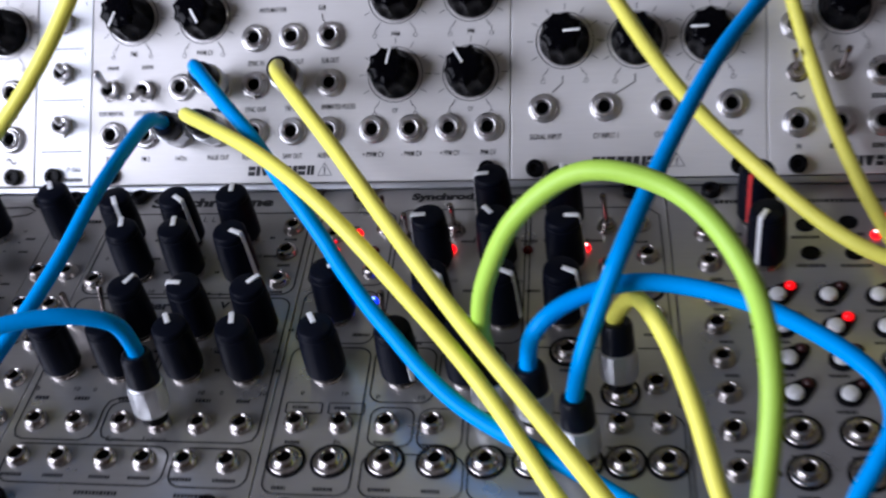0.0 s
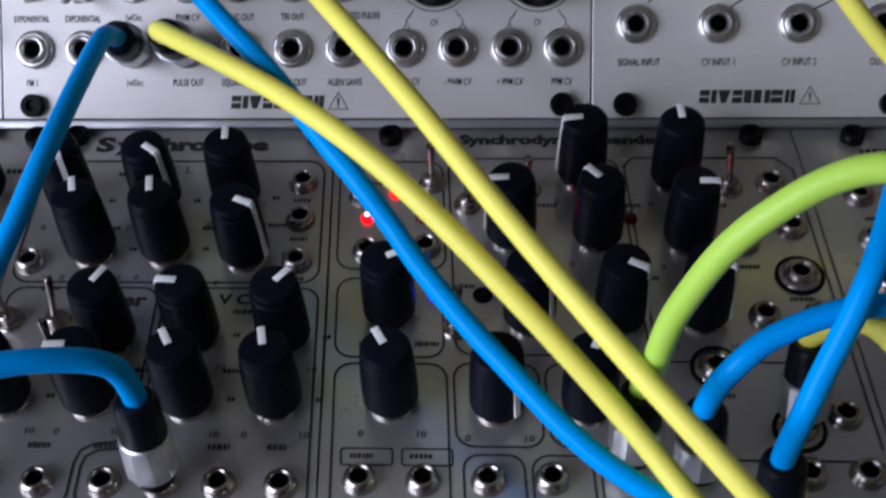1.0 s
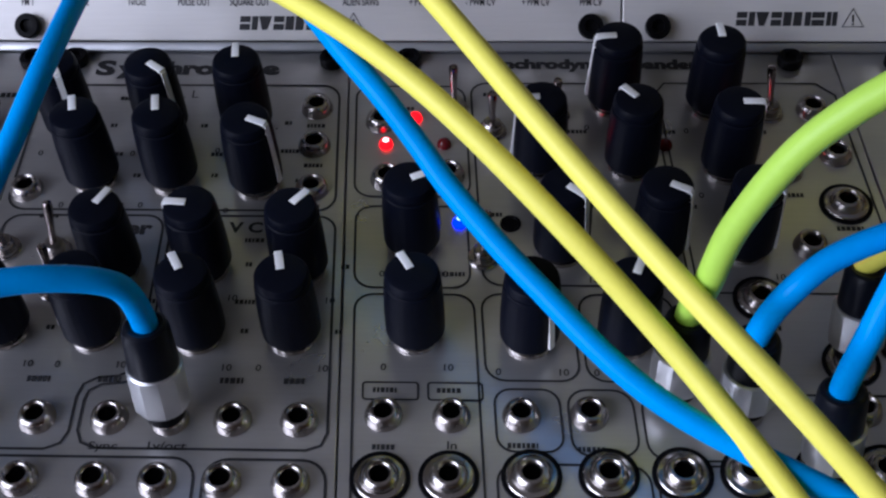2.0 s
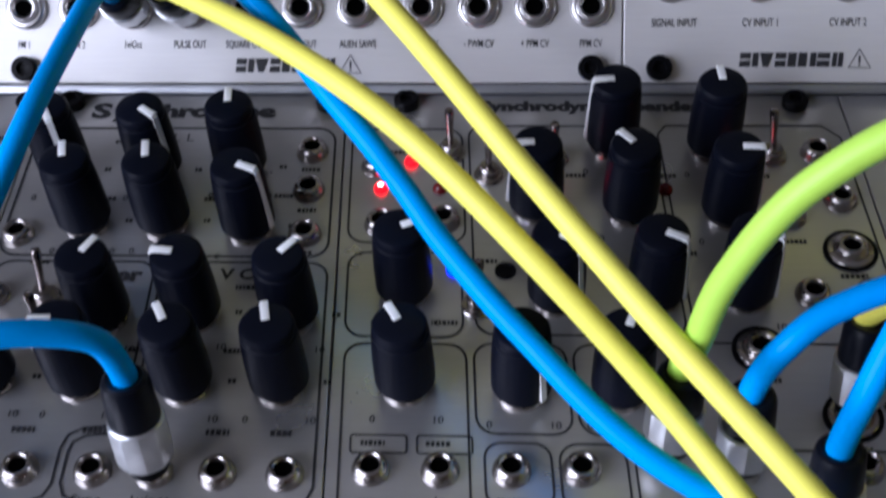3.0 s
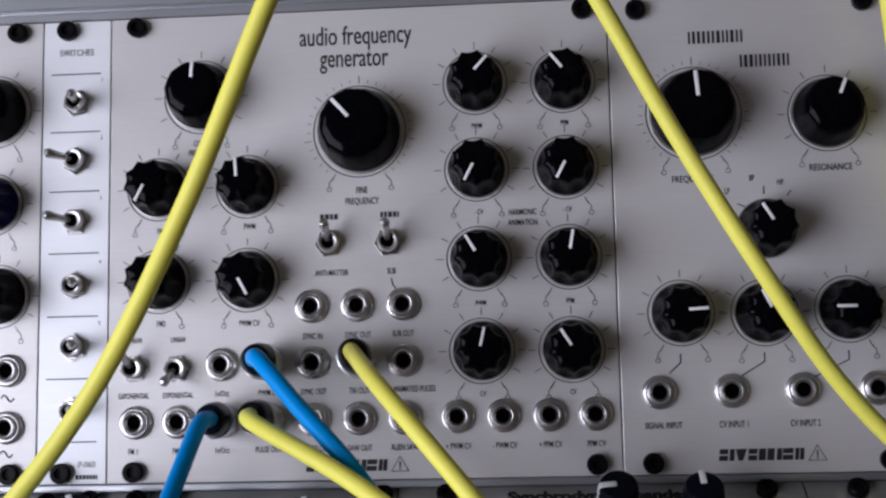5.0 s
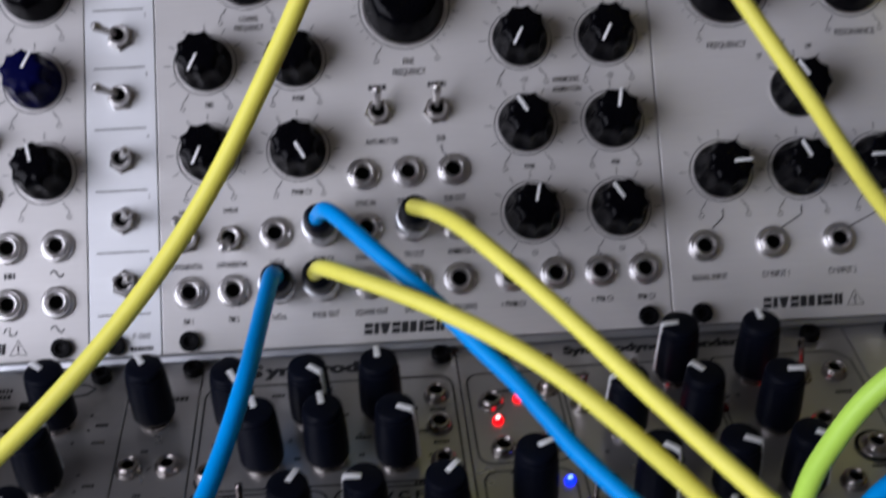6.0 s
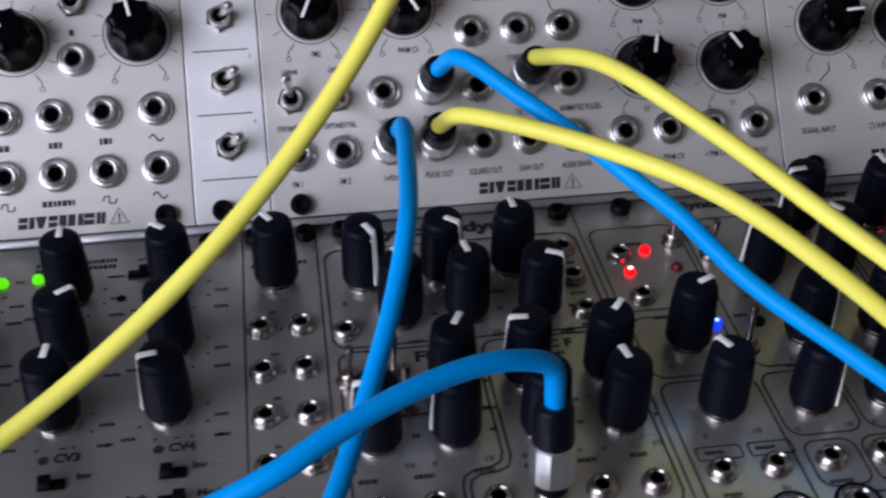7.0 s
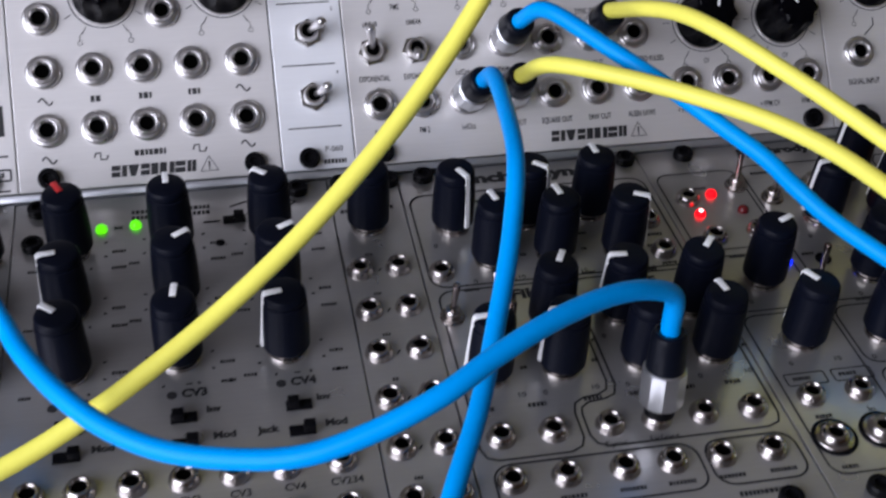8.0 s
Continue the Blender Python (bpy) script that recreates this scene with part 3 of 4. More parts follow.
bars(m, -73.4, 23.2, 3.0, 1.6), bars(m, -61.0, 23.2, 3.2, 1.6), bars(m, -48.4, 23.4, 3.0, 1.6), bars(m, -61.0, 8.2, 8.0, 1.5)
write("HORIZONTAL", -56.5, 70.4, m, 2.3), write("SYMMETRY", -55.8, 67.2, m, 2.3)
bars(m, -55, 52.5, 1.6, 1.6), bars(m, -86, 52.5, 1.6, 1.6)
emblem(m, -60.4, 3.7)
bars(m, -60, 119, 26, 3.2)

# narrow switch module
m = module(-27.2, -7.7, UPPER, "narrow pale module with six toggle switches", M_WHITE, UP)
screw(m, -20.0, 3.0), screw(m, -20.1, 125.6)
for k, (y, lx, ly) in enumerate(((105.0, 14, 2), (88.6, -34, 5), (71.5, -34, 5), (53.8, 20, 2), (36.9, 22, 3), (19.6, 22, 3))):
    toggle(m, -17.2, y, lx, ly)
    write(str(k + 1), -10.2, y + 6.4, m, 1.6)
lines(m, *[[(-24.8, y), (-10.6, y)] for y in (113.3, 96.8, 80.0, 62.7, 45.3, 28.3, 11.3)], width=0.32)
write("SWITCHES", -17.6, 119.4, m, 2.6, 0.8, 0.0)
write("P-060", -13.2, 5.2, m, 2.3, 0.9, -0.01), bars(m, -13.2, 1.9, 6, 1.2)

# audio frequency generator
m = module(-7.7, 130.4, UPPER, "wide silver oscillator module with black knobs, toggles and jacks", M_SILVER, UP)
for x in (-0.1, 123.6):
    screw(m, x, 3.0), screw(m, x, 125.6)
knob(m, 18.0, 105.3, 4, "mid")
knob(m, 62.1, 94.0, -42, "big", "fine")
knob(m, 6.1, 79.7, 207), knob(m, 30.9, 79.7, -4), knob(m, 6.3, 54.2, 204), knob(m, 30.9, 54.0, 151)
for x, y, a in ((94.0, 106.2, 43), (117.9, 105.8, -38), (93.9, 82.3, 208), (117.9, 82.1, 208), (94.0, 58.0, -31), (118.0, 57.8, 10), (94.2, 33.3, 13), (118.0, 33.1, -32)):
    knob(m, x, y, a)
toggle(m, 53.5, 63.4, 0, 30), toggle(m, 69.7, 63.2, 0, 30), toggle(m, -0.3, 30.7, -8, 28), toggle(m, 11.6, 30.4, -6, -26)
for x in (48.4, 60.8, 73.2):
    jack(m, x, 46.3)
for x in (23.8, 36.4, 48.6, 61.0, 73.3):
    jack(m, x, 31.2)
for x in (0.3, 12.0, 23.9, 36.4, 48.8, 61.1, 73.2, 87.3, 99.4, 111.6, 123.6):
    jack(m, x, 16.1)
write("audio frequency", 61.2, 120.9, m, 7.6, 0.635, 0.05), write("generator", 60.8, 114.6, m, 7.6, 0.625, 0.05)
write("COARSE", 18.5, 92.2, m), write("FREQUENCY", 18.5, 89.6, m)
write("FINE", 62.5, 77.6, m, 2.6), write("FREQUENCY", 62.5, 74.6, m, 2.6)
write("HARMONIC", 106.0, 70.2, m), write("ANIMATION", 106.0, 67.4, m)
write("FM1", 7.0, 68.0, m), write("PWM", 31.5, 68.6, m), write("FM2", 7.0, 42.6, m), write("PWM CV", 31.4, 42.2, m)
write("ANTI-MATTER", 54.0, 55.2, m), write("SUB", 70.3, 55.3, m), bars(m, 53.5, 70.6, 5, 1.5), bars(m, 70.0, 70.8, 5, 1.5)
write("SYNC IN", 48.7, 38.2, m), write("SYNC OUT", 61.0, 38.3, m), write("SUB OUT", 73.2, 38.4, m)
write("LINEAR", -0.2, 38.2, m, 2.0), write("LINEAR", 11.8, 38.2, m, 2.0)
write("EXPONENTIAL", -0.4, 23.2, m, 2.2, 0.58), write("EXPONENTIAL", 11.8, 23.2, m, 2.2, 0.58), write("1v/Oct", 23.8, 23.4, m), write("PWM CV", 36.6, 23.4, m)
write("SYNC OUT", 48.8, 23.4, m), write("TRI OUT", 61.2, 23.4, m), write("ANIMATED PULSES", 76.0, 23.6, m, 2.3, 0.58)
for x, s in ((-0.4, "FM 1"), (11.8, "FM 2"), (23.9, "1v/Oct"), (36.6, "PULSE OUT"), (48.9, "SQUARE OUT"), (61.2, "SAW OUT"), (73.4, "ALIEN SAWS"), (87.4, "+ PWM CV"), (99.6, "- PWM CV"), (111.6, "+ PPM CV"), (123.6, "PPM CV")):
    write(s, x, 8.3, m)
for y, a, b in ((94.3, "PWM", "PPM"), (70.6, "- CV", "- CV"), (46.0, "PWM", "PPM"), (21.9, "CV", "CV")):
    write(a, 94.2, y, m, 2.0), write(b, 118.0, y, m, 2.0)
lines(m, [(70.2, 53.5), (70.6, 51.5), (71.6, 50.4)], width=0.28)
emblem(m, 57.6, 3.8)

# filter module
m = module(130.4, 206.4, UPPER, "silver filter module with black knobs and four jacks", M_SILVER, UP)
for x in (138.1, 198.4):
    screw(m, x, 3.0), screw(m, x, 124.6)
knob(m, 152.5, 95.5, -4, "big", "fine"), knob(m, 187.7, 94.3, 22, "mid")
knob(m, 170.3, 63.8, -31, dial=None)
knob(m, 146.9, 42.0, 87), knob(m, 168.6, 41.5, -25), knob(m, 190.2, 41.9, -90)
for x in (140.4, 159.0, 177.3, 196.2):
    jack(m, x, 21.3)
lines(m, [(146.3, 31.2), (146.3, 29.0), (143.2, 26.2)], [(168.0, 31.2), (168.0, 28.8), (162.0, 25.2)], [(189.6, 31.2), (189.6, 28.8), (180.4, 24.4)], width=0.35)
lines(m, [(163.0, 70.6), (165.2, 69.6), (165.8, 69.4)], [(170.0, 73.0), (170.0, 75.2)], [(176.0, 72.4), (177.2, 73.8)], width=0.3)
write("LP", 160.4, 74.0, m), write("BP", 167.0, 77.4, m), write("HP", 174.4, 76.0, m)
write("FREQUENCY", 151.5, 77.6, m, 2.6, 0.75), write("RESONANCE", 187.8, 79.6, m, 2.6, 0.75)
for x, s in ((141.2, "SIGNAL INPUT"), (159.4, "CV INPUT 1"), (177.6, "CV INPUT 2"), (196.4, "OUTPUT")):
    write(s, x, 12.6, m, 2.4)
bars(m, 159.5, 116.4, 15, 3.4, pitch=0.2), bars(m, 172.0, 109.4, 13, 3.4, pitch=0.2)
emblem(m, 166.0, 4.8)

# right module
m = module(206.4, 282.6, UPPER, "silver module with jacks, toggles and black knobs", M_SILVER, UP)
for x in (214.8, 274.5):
    screw(m, x, 3.0), screw(m, x, 125.5)
for x in (215.0, 226.8, 238.7, 250.6):
    jack(m, x, 15.2)
jack(m, 238.8, 29.8), jack(m, 214.6, 44.2), jack(m, 250.6, 29.8)
toggle(m, 215.0, 30.2, -10, 24, True), toggle(m, 227.0, 30.4, 10, 26, True)
knob(m, 228.4, 49.6, 30), knob(m, 250, 49.6, -30), knob(m, 222.0, 80, 0, "mid"), knob(m, 250.0, 80, 20), knob(m, 224, 105, -20), knob(m, 250, 105, 60)
lines(m, wave(215.0, 23.2, "sine"), wave(227.0, 36.6, "square"), width=0.4)
write("IN", 215.2, 8.2, m), bars(m, 226.8, 8.2, 6, 1.5), bars(m, 238.7, 8.2, 6, 1.5), bars(m, 238.7, 22.6, 6, 1.5)
emblem(m, 240.0, 3.8)

# ---------------------------------------------------------------- front row
m = module(-145.0, -96.1, LOWER, "grey metal module with tall black knobs", M_GREY, LOW)
for x in (-137, -104):
    screw(m, x, -3), screw(m, x, -121)
for y, a in ((-21, -20), (-42, 30), (-62, 0)):
    tall_knob(m, -102.5, y, a), tall_knob(m, -126, y, -a)
for x in (-104, -118, -132):
    jack(m, x, -95.6, True), jack(m, x, -108, True)

# mixer with nine knobs
m = module(-96.1, -15.8, LOWER, "grey metal mixer module with nine tall black knobs", M_GREY, LOW)
for x in (-90.2, -24.0):
    screw(m, x, -4.0), screw(m, x, -120.5)
screw(m, -90.9, -17.6)
for x, y, a, red in ((-81.4, -20.8, -25, True), (-81.5, -42.2, -97, False), (-81.2, -62.0, -48, False), (-56.9, -20.7, -2, False), (-56.3, -40.6, 57, False), (-56.7, -60.9, 8, False),
                     (-32.5, -20.2, -50, False), (-32.3, -40.9, 62, False), (-32.5, -61.8, -98, False)):
    tall_knob(m, x, y, a, red)
led(m, -74.5, -12.9, "green"), led(m, -66.0, -12.4, "green")
lines(m, [(-71.4, -12.2), (-69.2, -13.2)], [(-71.4, -13.2), (-69.2, -12.2)], width=0.3)
# A small hole in the panel; the black disc paints its darkness.
put("trimmer", lathed("trimmer", [(1.2, 0.05), (1.2, 0.2), (0.9, 0.3), (0.2, 0.2)], M_SCREW, 18), m, at(-45.3, -21.9))
for x in (-81.0, -56.5, -31.5):
    for y in (-79.0, -86.3):
        s = put("slide_switch", SLIDE, m, at(x, y))
        put("slider", SLIDE_CAP, s, at(1.6 if y < -80 else -1.2, 0))
s = put("slide_switch", SLIDE, m, at(-41.2, -13.4))
put("slider", SLIDE_CAP, s, at(1.2, 0))
lines(m, [(-49.0, -13.4), (-44.8, -13.4)], width=0.5)
for x, s in ((-80, "CV2"), (-54.5, "CV3"), (-30.4, "CV4")):
    write(s, x + 0.6, -71.8, m, 3.2, 0.98, 0.16)
    put("printed_dot", lathed("printed_dot", [(1.15, 0.05), (1.15, 0.12)], M_INK, 16), m, at(x - 4.4, -71.9))
    write("Inv", x + 4.4, -77.2, m, 2.5, 1.02, 0.12), write("Mod", x + 6.4, -84.9, m, 2.6, 1.02, 0.12), write("Jack", x - 8.4, -84.9, m, 2.6, 1.02, 0.12)
    lines(m, [(x - 1.2, -69.0), (x + 0.2, -69.0)], [(x + 8.2, -69.2), (x + 9.4, -69.2)], [(x + 8.8, -69.8), (x + 8.8, -68.6)], width=0.35)
for x in (-88.3, -78.1, -67.7, -57.1, -46.6, -36.1, -24.2):
    jack(m, x, -95.8, True), jack(m, x, -108.0, True)
for x, s in ((-78, "CV1"), (-67.0, "CV1"), (-56.2, "CV2"), (-45.8, "CV3"), (-34.6, "CV4"), (-23.8, "CV234")):
    write(s, x, -101.2, m, 2.6, 0.95, 0.05)
for x in (-80.7, -56.7, -31.7):
    for y in (-20.6, -41, -62.2):
        bars(m, x + 10.6, y - 1.0, 3.4, 0.9), bars(m, x + 10.6, y - 7.0, 3.6, 0.9), bars(m, x - 9.6, y - 6.0, 3.0, 0.9)
        lines(m, *[[(x + 7.4 * math.sin(radians(b)), y + 7.4 * math.cos(radians(b))), (x + 8.2 * math.sin(radians(b)), y + 8.2 * math.cos(radians(b)))] for b in (-150, -110, -70, 70, 110, 150)], width=0.45)
bars(m, -57, -7.0, 20, 1.4, 2, 0.9), bars(m, -82, -7.6, 9, 1.4)
lines(m, [(-42, -8), (-38, -6.5), (-28, -6.2), (-25, -8), (-27, -10), (-33, -11), (-38, -11.4)], width=0.5)

# narrow jack module
m = module(-15.8, 2.9, LOWER, "narrow grey jack module with one tall black knob", M_GREY, LOW)
screw(m, -6.5, -120.5)
screw(m, -12.6, -3.4), screw(m, 0.4, -3.4)
tall_knob(m, -7.5, -20.5, -30)
for k, y in enumerate((-37.0, -51.4, -65.5, -79.8, -94.2, -108.2)):
    jack(m, -12.0 + 0.2 * k, y - 0.3, True), jack(m, -2.4 + 0.2 * k, y - 0.3, True)
    lines(m, [(-6.7, y), (-7.6, y - 1.2)], width=0.35), bars(m, -9.0, y + 5.4, 1.8, 0.9)
bars(m, -2.0, -13.6, 5.0, 1.4), bars(m, -12.8, -14.0, 2.0, 1.4)

# filter with thirteen knobs
m = module(2.9, 74.6, LOWER, "grey metal filter module crowded with tall black knobs", M_GREY, LOW)
for x in (10.0, 67.0):
    screw(m, x, -3.0), screw(m, x, -120.8)
for x, y, a in ((13.9, -23.7, 152), (33.2, -23.7, 127), (50.9, -22.8, -6), (21.3, -38.0, -14), (37.4, -37.9, -10), (54.8, -39.2, 113),
                (30.2, -61.7, 28), (47.4, -61.0, -85), (65.9, -61.4, 39), (12.0, -76.2, -92), (29.1, -76.3, -92), (48.4, -76.7, -29), (65.9, -76.7, -12)):
    tall_knob(m, x, y, a)
    write("0", x - 5.6, y - 7.2, m, 2.0, 1.1, 0.02), write("10", x + 6.0, y - 7.2, m, 2.0, 1.1, 0.02), bars(m, x + 8.4, y + 1.0, 1.6, 1.0)
for y in (-17.4, -28.5, -40.6):
    jack(m, 65.0 + abs(y + 17) * 0.04, y, True)
jack(m, 7.8, -41.0, True)
for x in (10.6, 22.4, 35.3, 46.0, 57.1, 68.8):
    jack(m, x, -94.8, True), jack(m, x - 0.3, -107.0, True)
toggle(m, 7.4, -56.7, 2, -6, True), toggle(m, 17.5, -57.2, 2, 19, True), toggle(m, 19.4, -66.4, 0, 8, True)
write("S", 17.0, -5.2, m, 6.2, 1.45, 0.3), write("ynchrodyne", 37.8, -5.2, m, 5.4, 1.37, 0.32)
write("P L L", 35.2, -13.3, m, 3.4, 1.1, -0.02), write("V C F", 55.5, -50.9, m, 3.6, 1.15, 0.14), write("Filter", 29.0, -51.2, m, 4.6, 1.25, 0.2)
write("Sync", 35.2, -100.3, m, 2.2, 1.3, 0.02), write("1v/oct", 46.1, -100.2, m, 2.2, 1.3, 0.02)
lines(m, rounded(4.6, -46.3, 72.6, -10.4, 4), rounded(6.6, -115.0, 50.8, -102.4, 4), rounded(52.4, -115.0, 72.8, -102.6, 4), width=0.42, closed=True)
lines(m, [*rounded(5.4, -60.0, 38.0, -47.8, 3.5)[:12], (5.4, -97.5), (6.4, -100.0), (8.8, -101.0), (24.6, -101.0), (27.2, -99.8), (28.2, -97.4), (28.2, -90.4), (29.0, -87.6), (31.4, -86.2), (35.0, -85.8), (37.2, -84.6), (38.0, -82.0)],
      [*rounded(39.6, -60.0, 72.8, -47.8, 3.5)[:12], (39.6, -83.4), (38.6, -86.2), (36.0, -87.3), (32.2, -87.7), (30.2, -89.0), (29.7, -91.0), (29.7, -97.2), (30.7, -99.6), (33.2, -100.7), (69.2, -100.7), (71.8, -99.7), (72.8, -97.2)], width=0.42, closed=True)
for x, y in ((24, -14.5), (24, -31), (24, -46), (46, -31), (44.5, -46), (60.4, -30), (60.4, -47), (65.2, -22.6), (65.6, -34), (66.0, -45.2), (14, -48), (56, -54), (22, -69), (38, -69), (56, -69)):
    bars(m, x, y, 3.8, 1.0)
for x in (10.6, 22.4, 35.3, 46.0, 57.4, 68.9):
    bars(m, x, -112.6, 6.0, 1.0), bars(m, x - 1.6, -86.6, 4.2, 1.2)
bars(m, 36, -117.6, 12, 1.2), bars(m, 62, -117.6, 10, 1.2)

# expander
m = module(74.6, 182.4, LOWER, "wide grey metal expander module with tall black knobs and lit lamps", M_GREY, LOW)
for x in (84.0, 167.0, 99.5):
    screw(m, x, -3.0 if x != 99.5 else -121), screw(m, x + 3, -121.0)
for x, y, a in ((87.0, -54.9, 65), (88.5, -76.2, -30), (127.7, -15.7, -95), (148.3, -16.6, -3), (111.9, -33.4, -94), (130.4, -33.8, -40), (149.7, -34.5, 90),
                (115.6, -56.0, 128), (134.1, -55.5, 116), (150.8, -55.0, 116), (109.2, -77.0, 138), (126.8, -77.0, 20)):
    tall_knob(m, x, y, a)
    write("0", x - 5.6, y - 7.2, m, 2.0, 1.1, 0.02), write("10", x + 6.0, y - 7.2, m, 2.0, 1.1, 0.02)
led(m, 86.1, -20.4, "red", False), led(m, 80.3, -28.0, "red"), led(m, 92.4, -28.0, "dark"), led(m, 96.0, -49.2, "blue")
led(m, 115.5, -27.5, "red", False), led(m, 138.0, -28.0, "dark"), led(m, 154.6, -27.1, "red")
toggle(m, 94.2, -17.6, 0, 6, True), toggle(m, 102.3, -24.0, 0, -4, True), toggle(m, 115.6, -19.4, 0, -8, True), toggle(m, 160.4, -18.4, -6, 11, True), toggle(m, 100.8, -57.9, 3, 9, True)
jack(m, 75.8 + 3.2, -21.4, True), jack(m, 81.0, -37.6, True), jack(m, 93.5, -36.6, True)
# Trimmer hole, its shaded inside painted as a black disc.
put("trimmer", lathed("trimmer", [(2.1, 0.05), (2.1, 0.3), (1.7, 0.4), (1.5, 0.15), (0.2, 0.15)], M_SCREW, 20), m, at(106.0, -49.4))
for x, y in ((169.6, -17.4), (161.8, -34.9), (172.4, -30.5), (163.6, -54.5), (174.6, -54.3), (175.6, -78.4)):
    jack(m, x, y, True)
for x, y in ((172.2, -43.8), (152.4, -67.4), (166.6, -81.5)):
    jack(m, x, y, True, True)
for x in (83.5, 95.4, 107.6, 119.5, 134.4, 146.2, 166.9, 177.6):
    jack(m, x, -93.5 + max(0, (x - 100) * 0.03) + (5.4 if x == 134.4 else 0), True)
for x in (83.6, 95.2, 109.2, 122.2, 134.6, 146.0, 158.4, 168.6, 180.0 - 1.2):
    jack(m, x, -106.0 + (x - 83) * 0.03, True, True)
write("In", 95.6, -99.4, m, 2.2, 1.2, 0.02)
write("Synchrodyne Expander", 123.6, -3.6, m, 4.0, 1.27, 0.24)
lines(m, rounded(76.4, -42.4, 100.0, -10.6, 3.5), rounded(76.8, -65.3, 99.0, -45.0, 3.5), rounded(77.0, -116.0, 99.4, -66.9, 3.5), rounded(100.8, -86.0, 117.6, -66.7, 3.5), rounded(118.9, -86.0, 136.2, -66.7, 3.5),
      rounded(102.0, -100.4, 113.4, -87.8, 3.0), rounded(114.8, -101.2, 126.2, -87.8, 3.5), rounded(127.6, -101.8, 181.2, -88.4, 3.5), rounded(101.6, -116.0, 127.2, -102.8, 3.5), rounded(128.4, -116, 181.2, -102.8, 3.5),
      rounded(101.4, -64.6, 140.4, -9.6, 3.5), width=0.36, closed=True)
lines(m, [(141.8, -64.8), (141.8, -12.0), (143.8, -9.4), (176.6, -9.4), (180.0, -13.0), (180.6, -86.0)], [(140.6, -66.0), (178.6, -66.0)], width=0.36)
for x, y in ((83, -17.4), (92, -37.0), (103, -13), (120, -24), (138, -24), (157, -24), (170, -24.6), (162, -41.4), (172, -50), (164, -61), (174, -61), (153, -74), (167, -88), (84, -45.4), (95, -62), (103, -47), (123, -44.6), (141, -44.6), (110, -65), (128, -65),
             (83.4, -88.2), (94.8, -88.2), (83.8, -99.8), (107.8, -99.2), (119.8, -99.8), (83.6, -114.2), (95.2, -114.2), (109.2, -113.8), (122.2, -113.8), (146, -113.4), (168.6, -112.8), (178, -99), (166, -99)):
    bars(m, x, y, random.uniform(3.6, 6.0), 1.0)
lines(m, rounded(78.8, -90.2, 88.6, -86.6, 0.6), rounded(90.4, -90.2, 100.0, -86.6, 0.6), width=0.3, closed=True)

# sequencer
m = module(182.4, 282.8, LOWER, "grey metal sequencer module with white push buttons and jacks", M_GREY, LOW)
screw(m, 190.0, -3.2), screw(m, 275.0, -3.2), screw(m, 190.0, -121), screw(m, 275.0, -121)
tall_knob(m, 202.4, -15.4, 206, True), tall_knob(m, 204.4, -32.6, 208)
tall_knob(m, 262.0, -18.0, 20), tall_knob(m, 262.0, -36.0, -40)
for y, x in ((-21.2, 188.4), (-33.8, 189.4), (-45.8, 190.3), (-57.5, 191.0), (-69.3, 192.2), (-81.0, 193.4), (-93.0, 194.3), (-105.1, 195.2)):
    jack(m, x, y, True)
    bars(m, x + 1.0, y + 6.0, 3.6, 1.0), bars(m, x + 9.0, y - 0.4, 1.8, 1.4)
for r, y in enumerate((-46.6, -58.1, -69.4, -81.1)):
    for c, x in enumerate((206.9 + 0.8 * r, 220.0 + 0.8 * r, 232.8 + 0.8 * r, 245.4 + 0.8 * r, 258.0 + 0.8 * r)):
        b = put("push_button", BUTTON, m, at(x, y))
        put("bezel", BEZEL, b, None, "black teardrop bezel")
        led(m, x + 3.4, y + 3.3, "red" if (r, c) in ((0, 0), (1, 1)) else "dark", flat=True)
        bars(m, x - 1.0, y - 5.2, 5.0, 1.0)
for x in (210.2, 224.0, 237.8, 251.4):
    jack(m, x, -92.8, True, True), jack(m, x + 0.8, -104.8, True, True)
    bars(m, x, -100.4, 5.4, 1.1), bars(m, x + 0.8, -112.2, 5.4, 1.1)
for x, y in ((215.8, -18.0), (227.6, -16.9), (216.6, -29.5), (228.3, -29.6), (240.0, -29.7)):
    put("trimmer", lathed("trimmer", [(2.7, 0.05), (2.7, 0.3), (2.3, 0.4), (2.1, 0.15), (0.2, 0.15)], M_SCREW, 20), m, at(x, y))
    bars(m, x, y - 5.0, 8.0, 1.2), lines(m, [(x + 4.6, y), (x + 7.2, y)], width=0.3)
led(m, 234.6, -22.2, "red"), led(m, 239.0, -15.0, "red")
bars(m, 197.0, -7.4, 12, 1.6), bars(m, 230.0, -7.4, 30, 1.6)
lines(m, [(187.0, -40.6), (200.0, -40.6)], width=0.3)


# ---------------------------------------------------------------- patch cables
BARREL = [(3.6, 6.0), (4.5, 6.1), (4.85, 6.5), (4.95, 6.9), (4.95, 14.6), (4.75, 15.3), (4.4, 15.6)]
NECK = [(2.3, 2.9), (3.4, 3.0), (3.5, 5.2), (3.55, 6.2)]
SLEEVE_LOW = [(4.2, 15.4), (4.3, 15.8), (4.3, 17.0), (4.15, 20.0), (4.0, 23.6), (3.7, 24.6), (3.1, 25.0), (2.2, 24.6)]


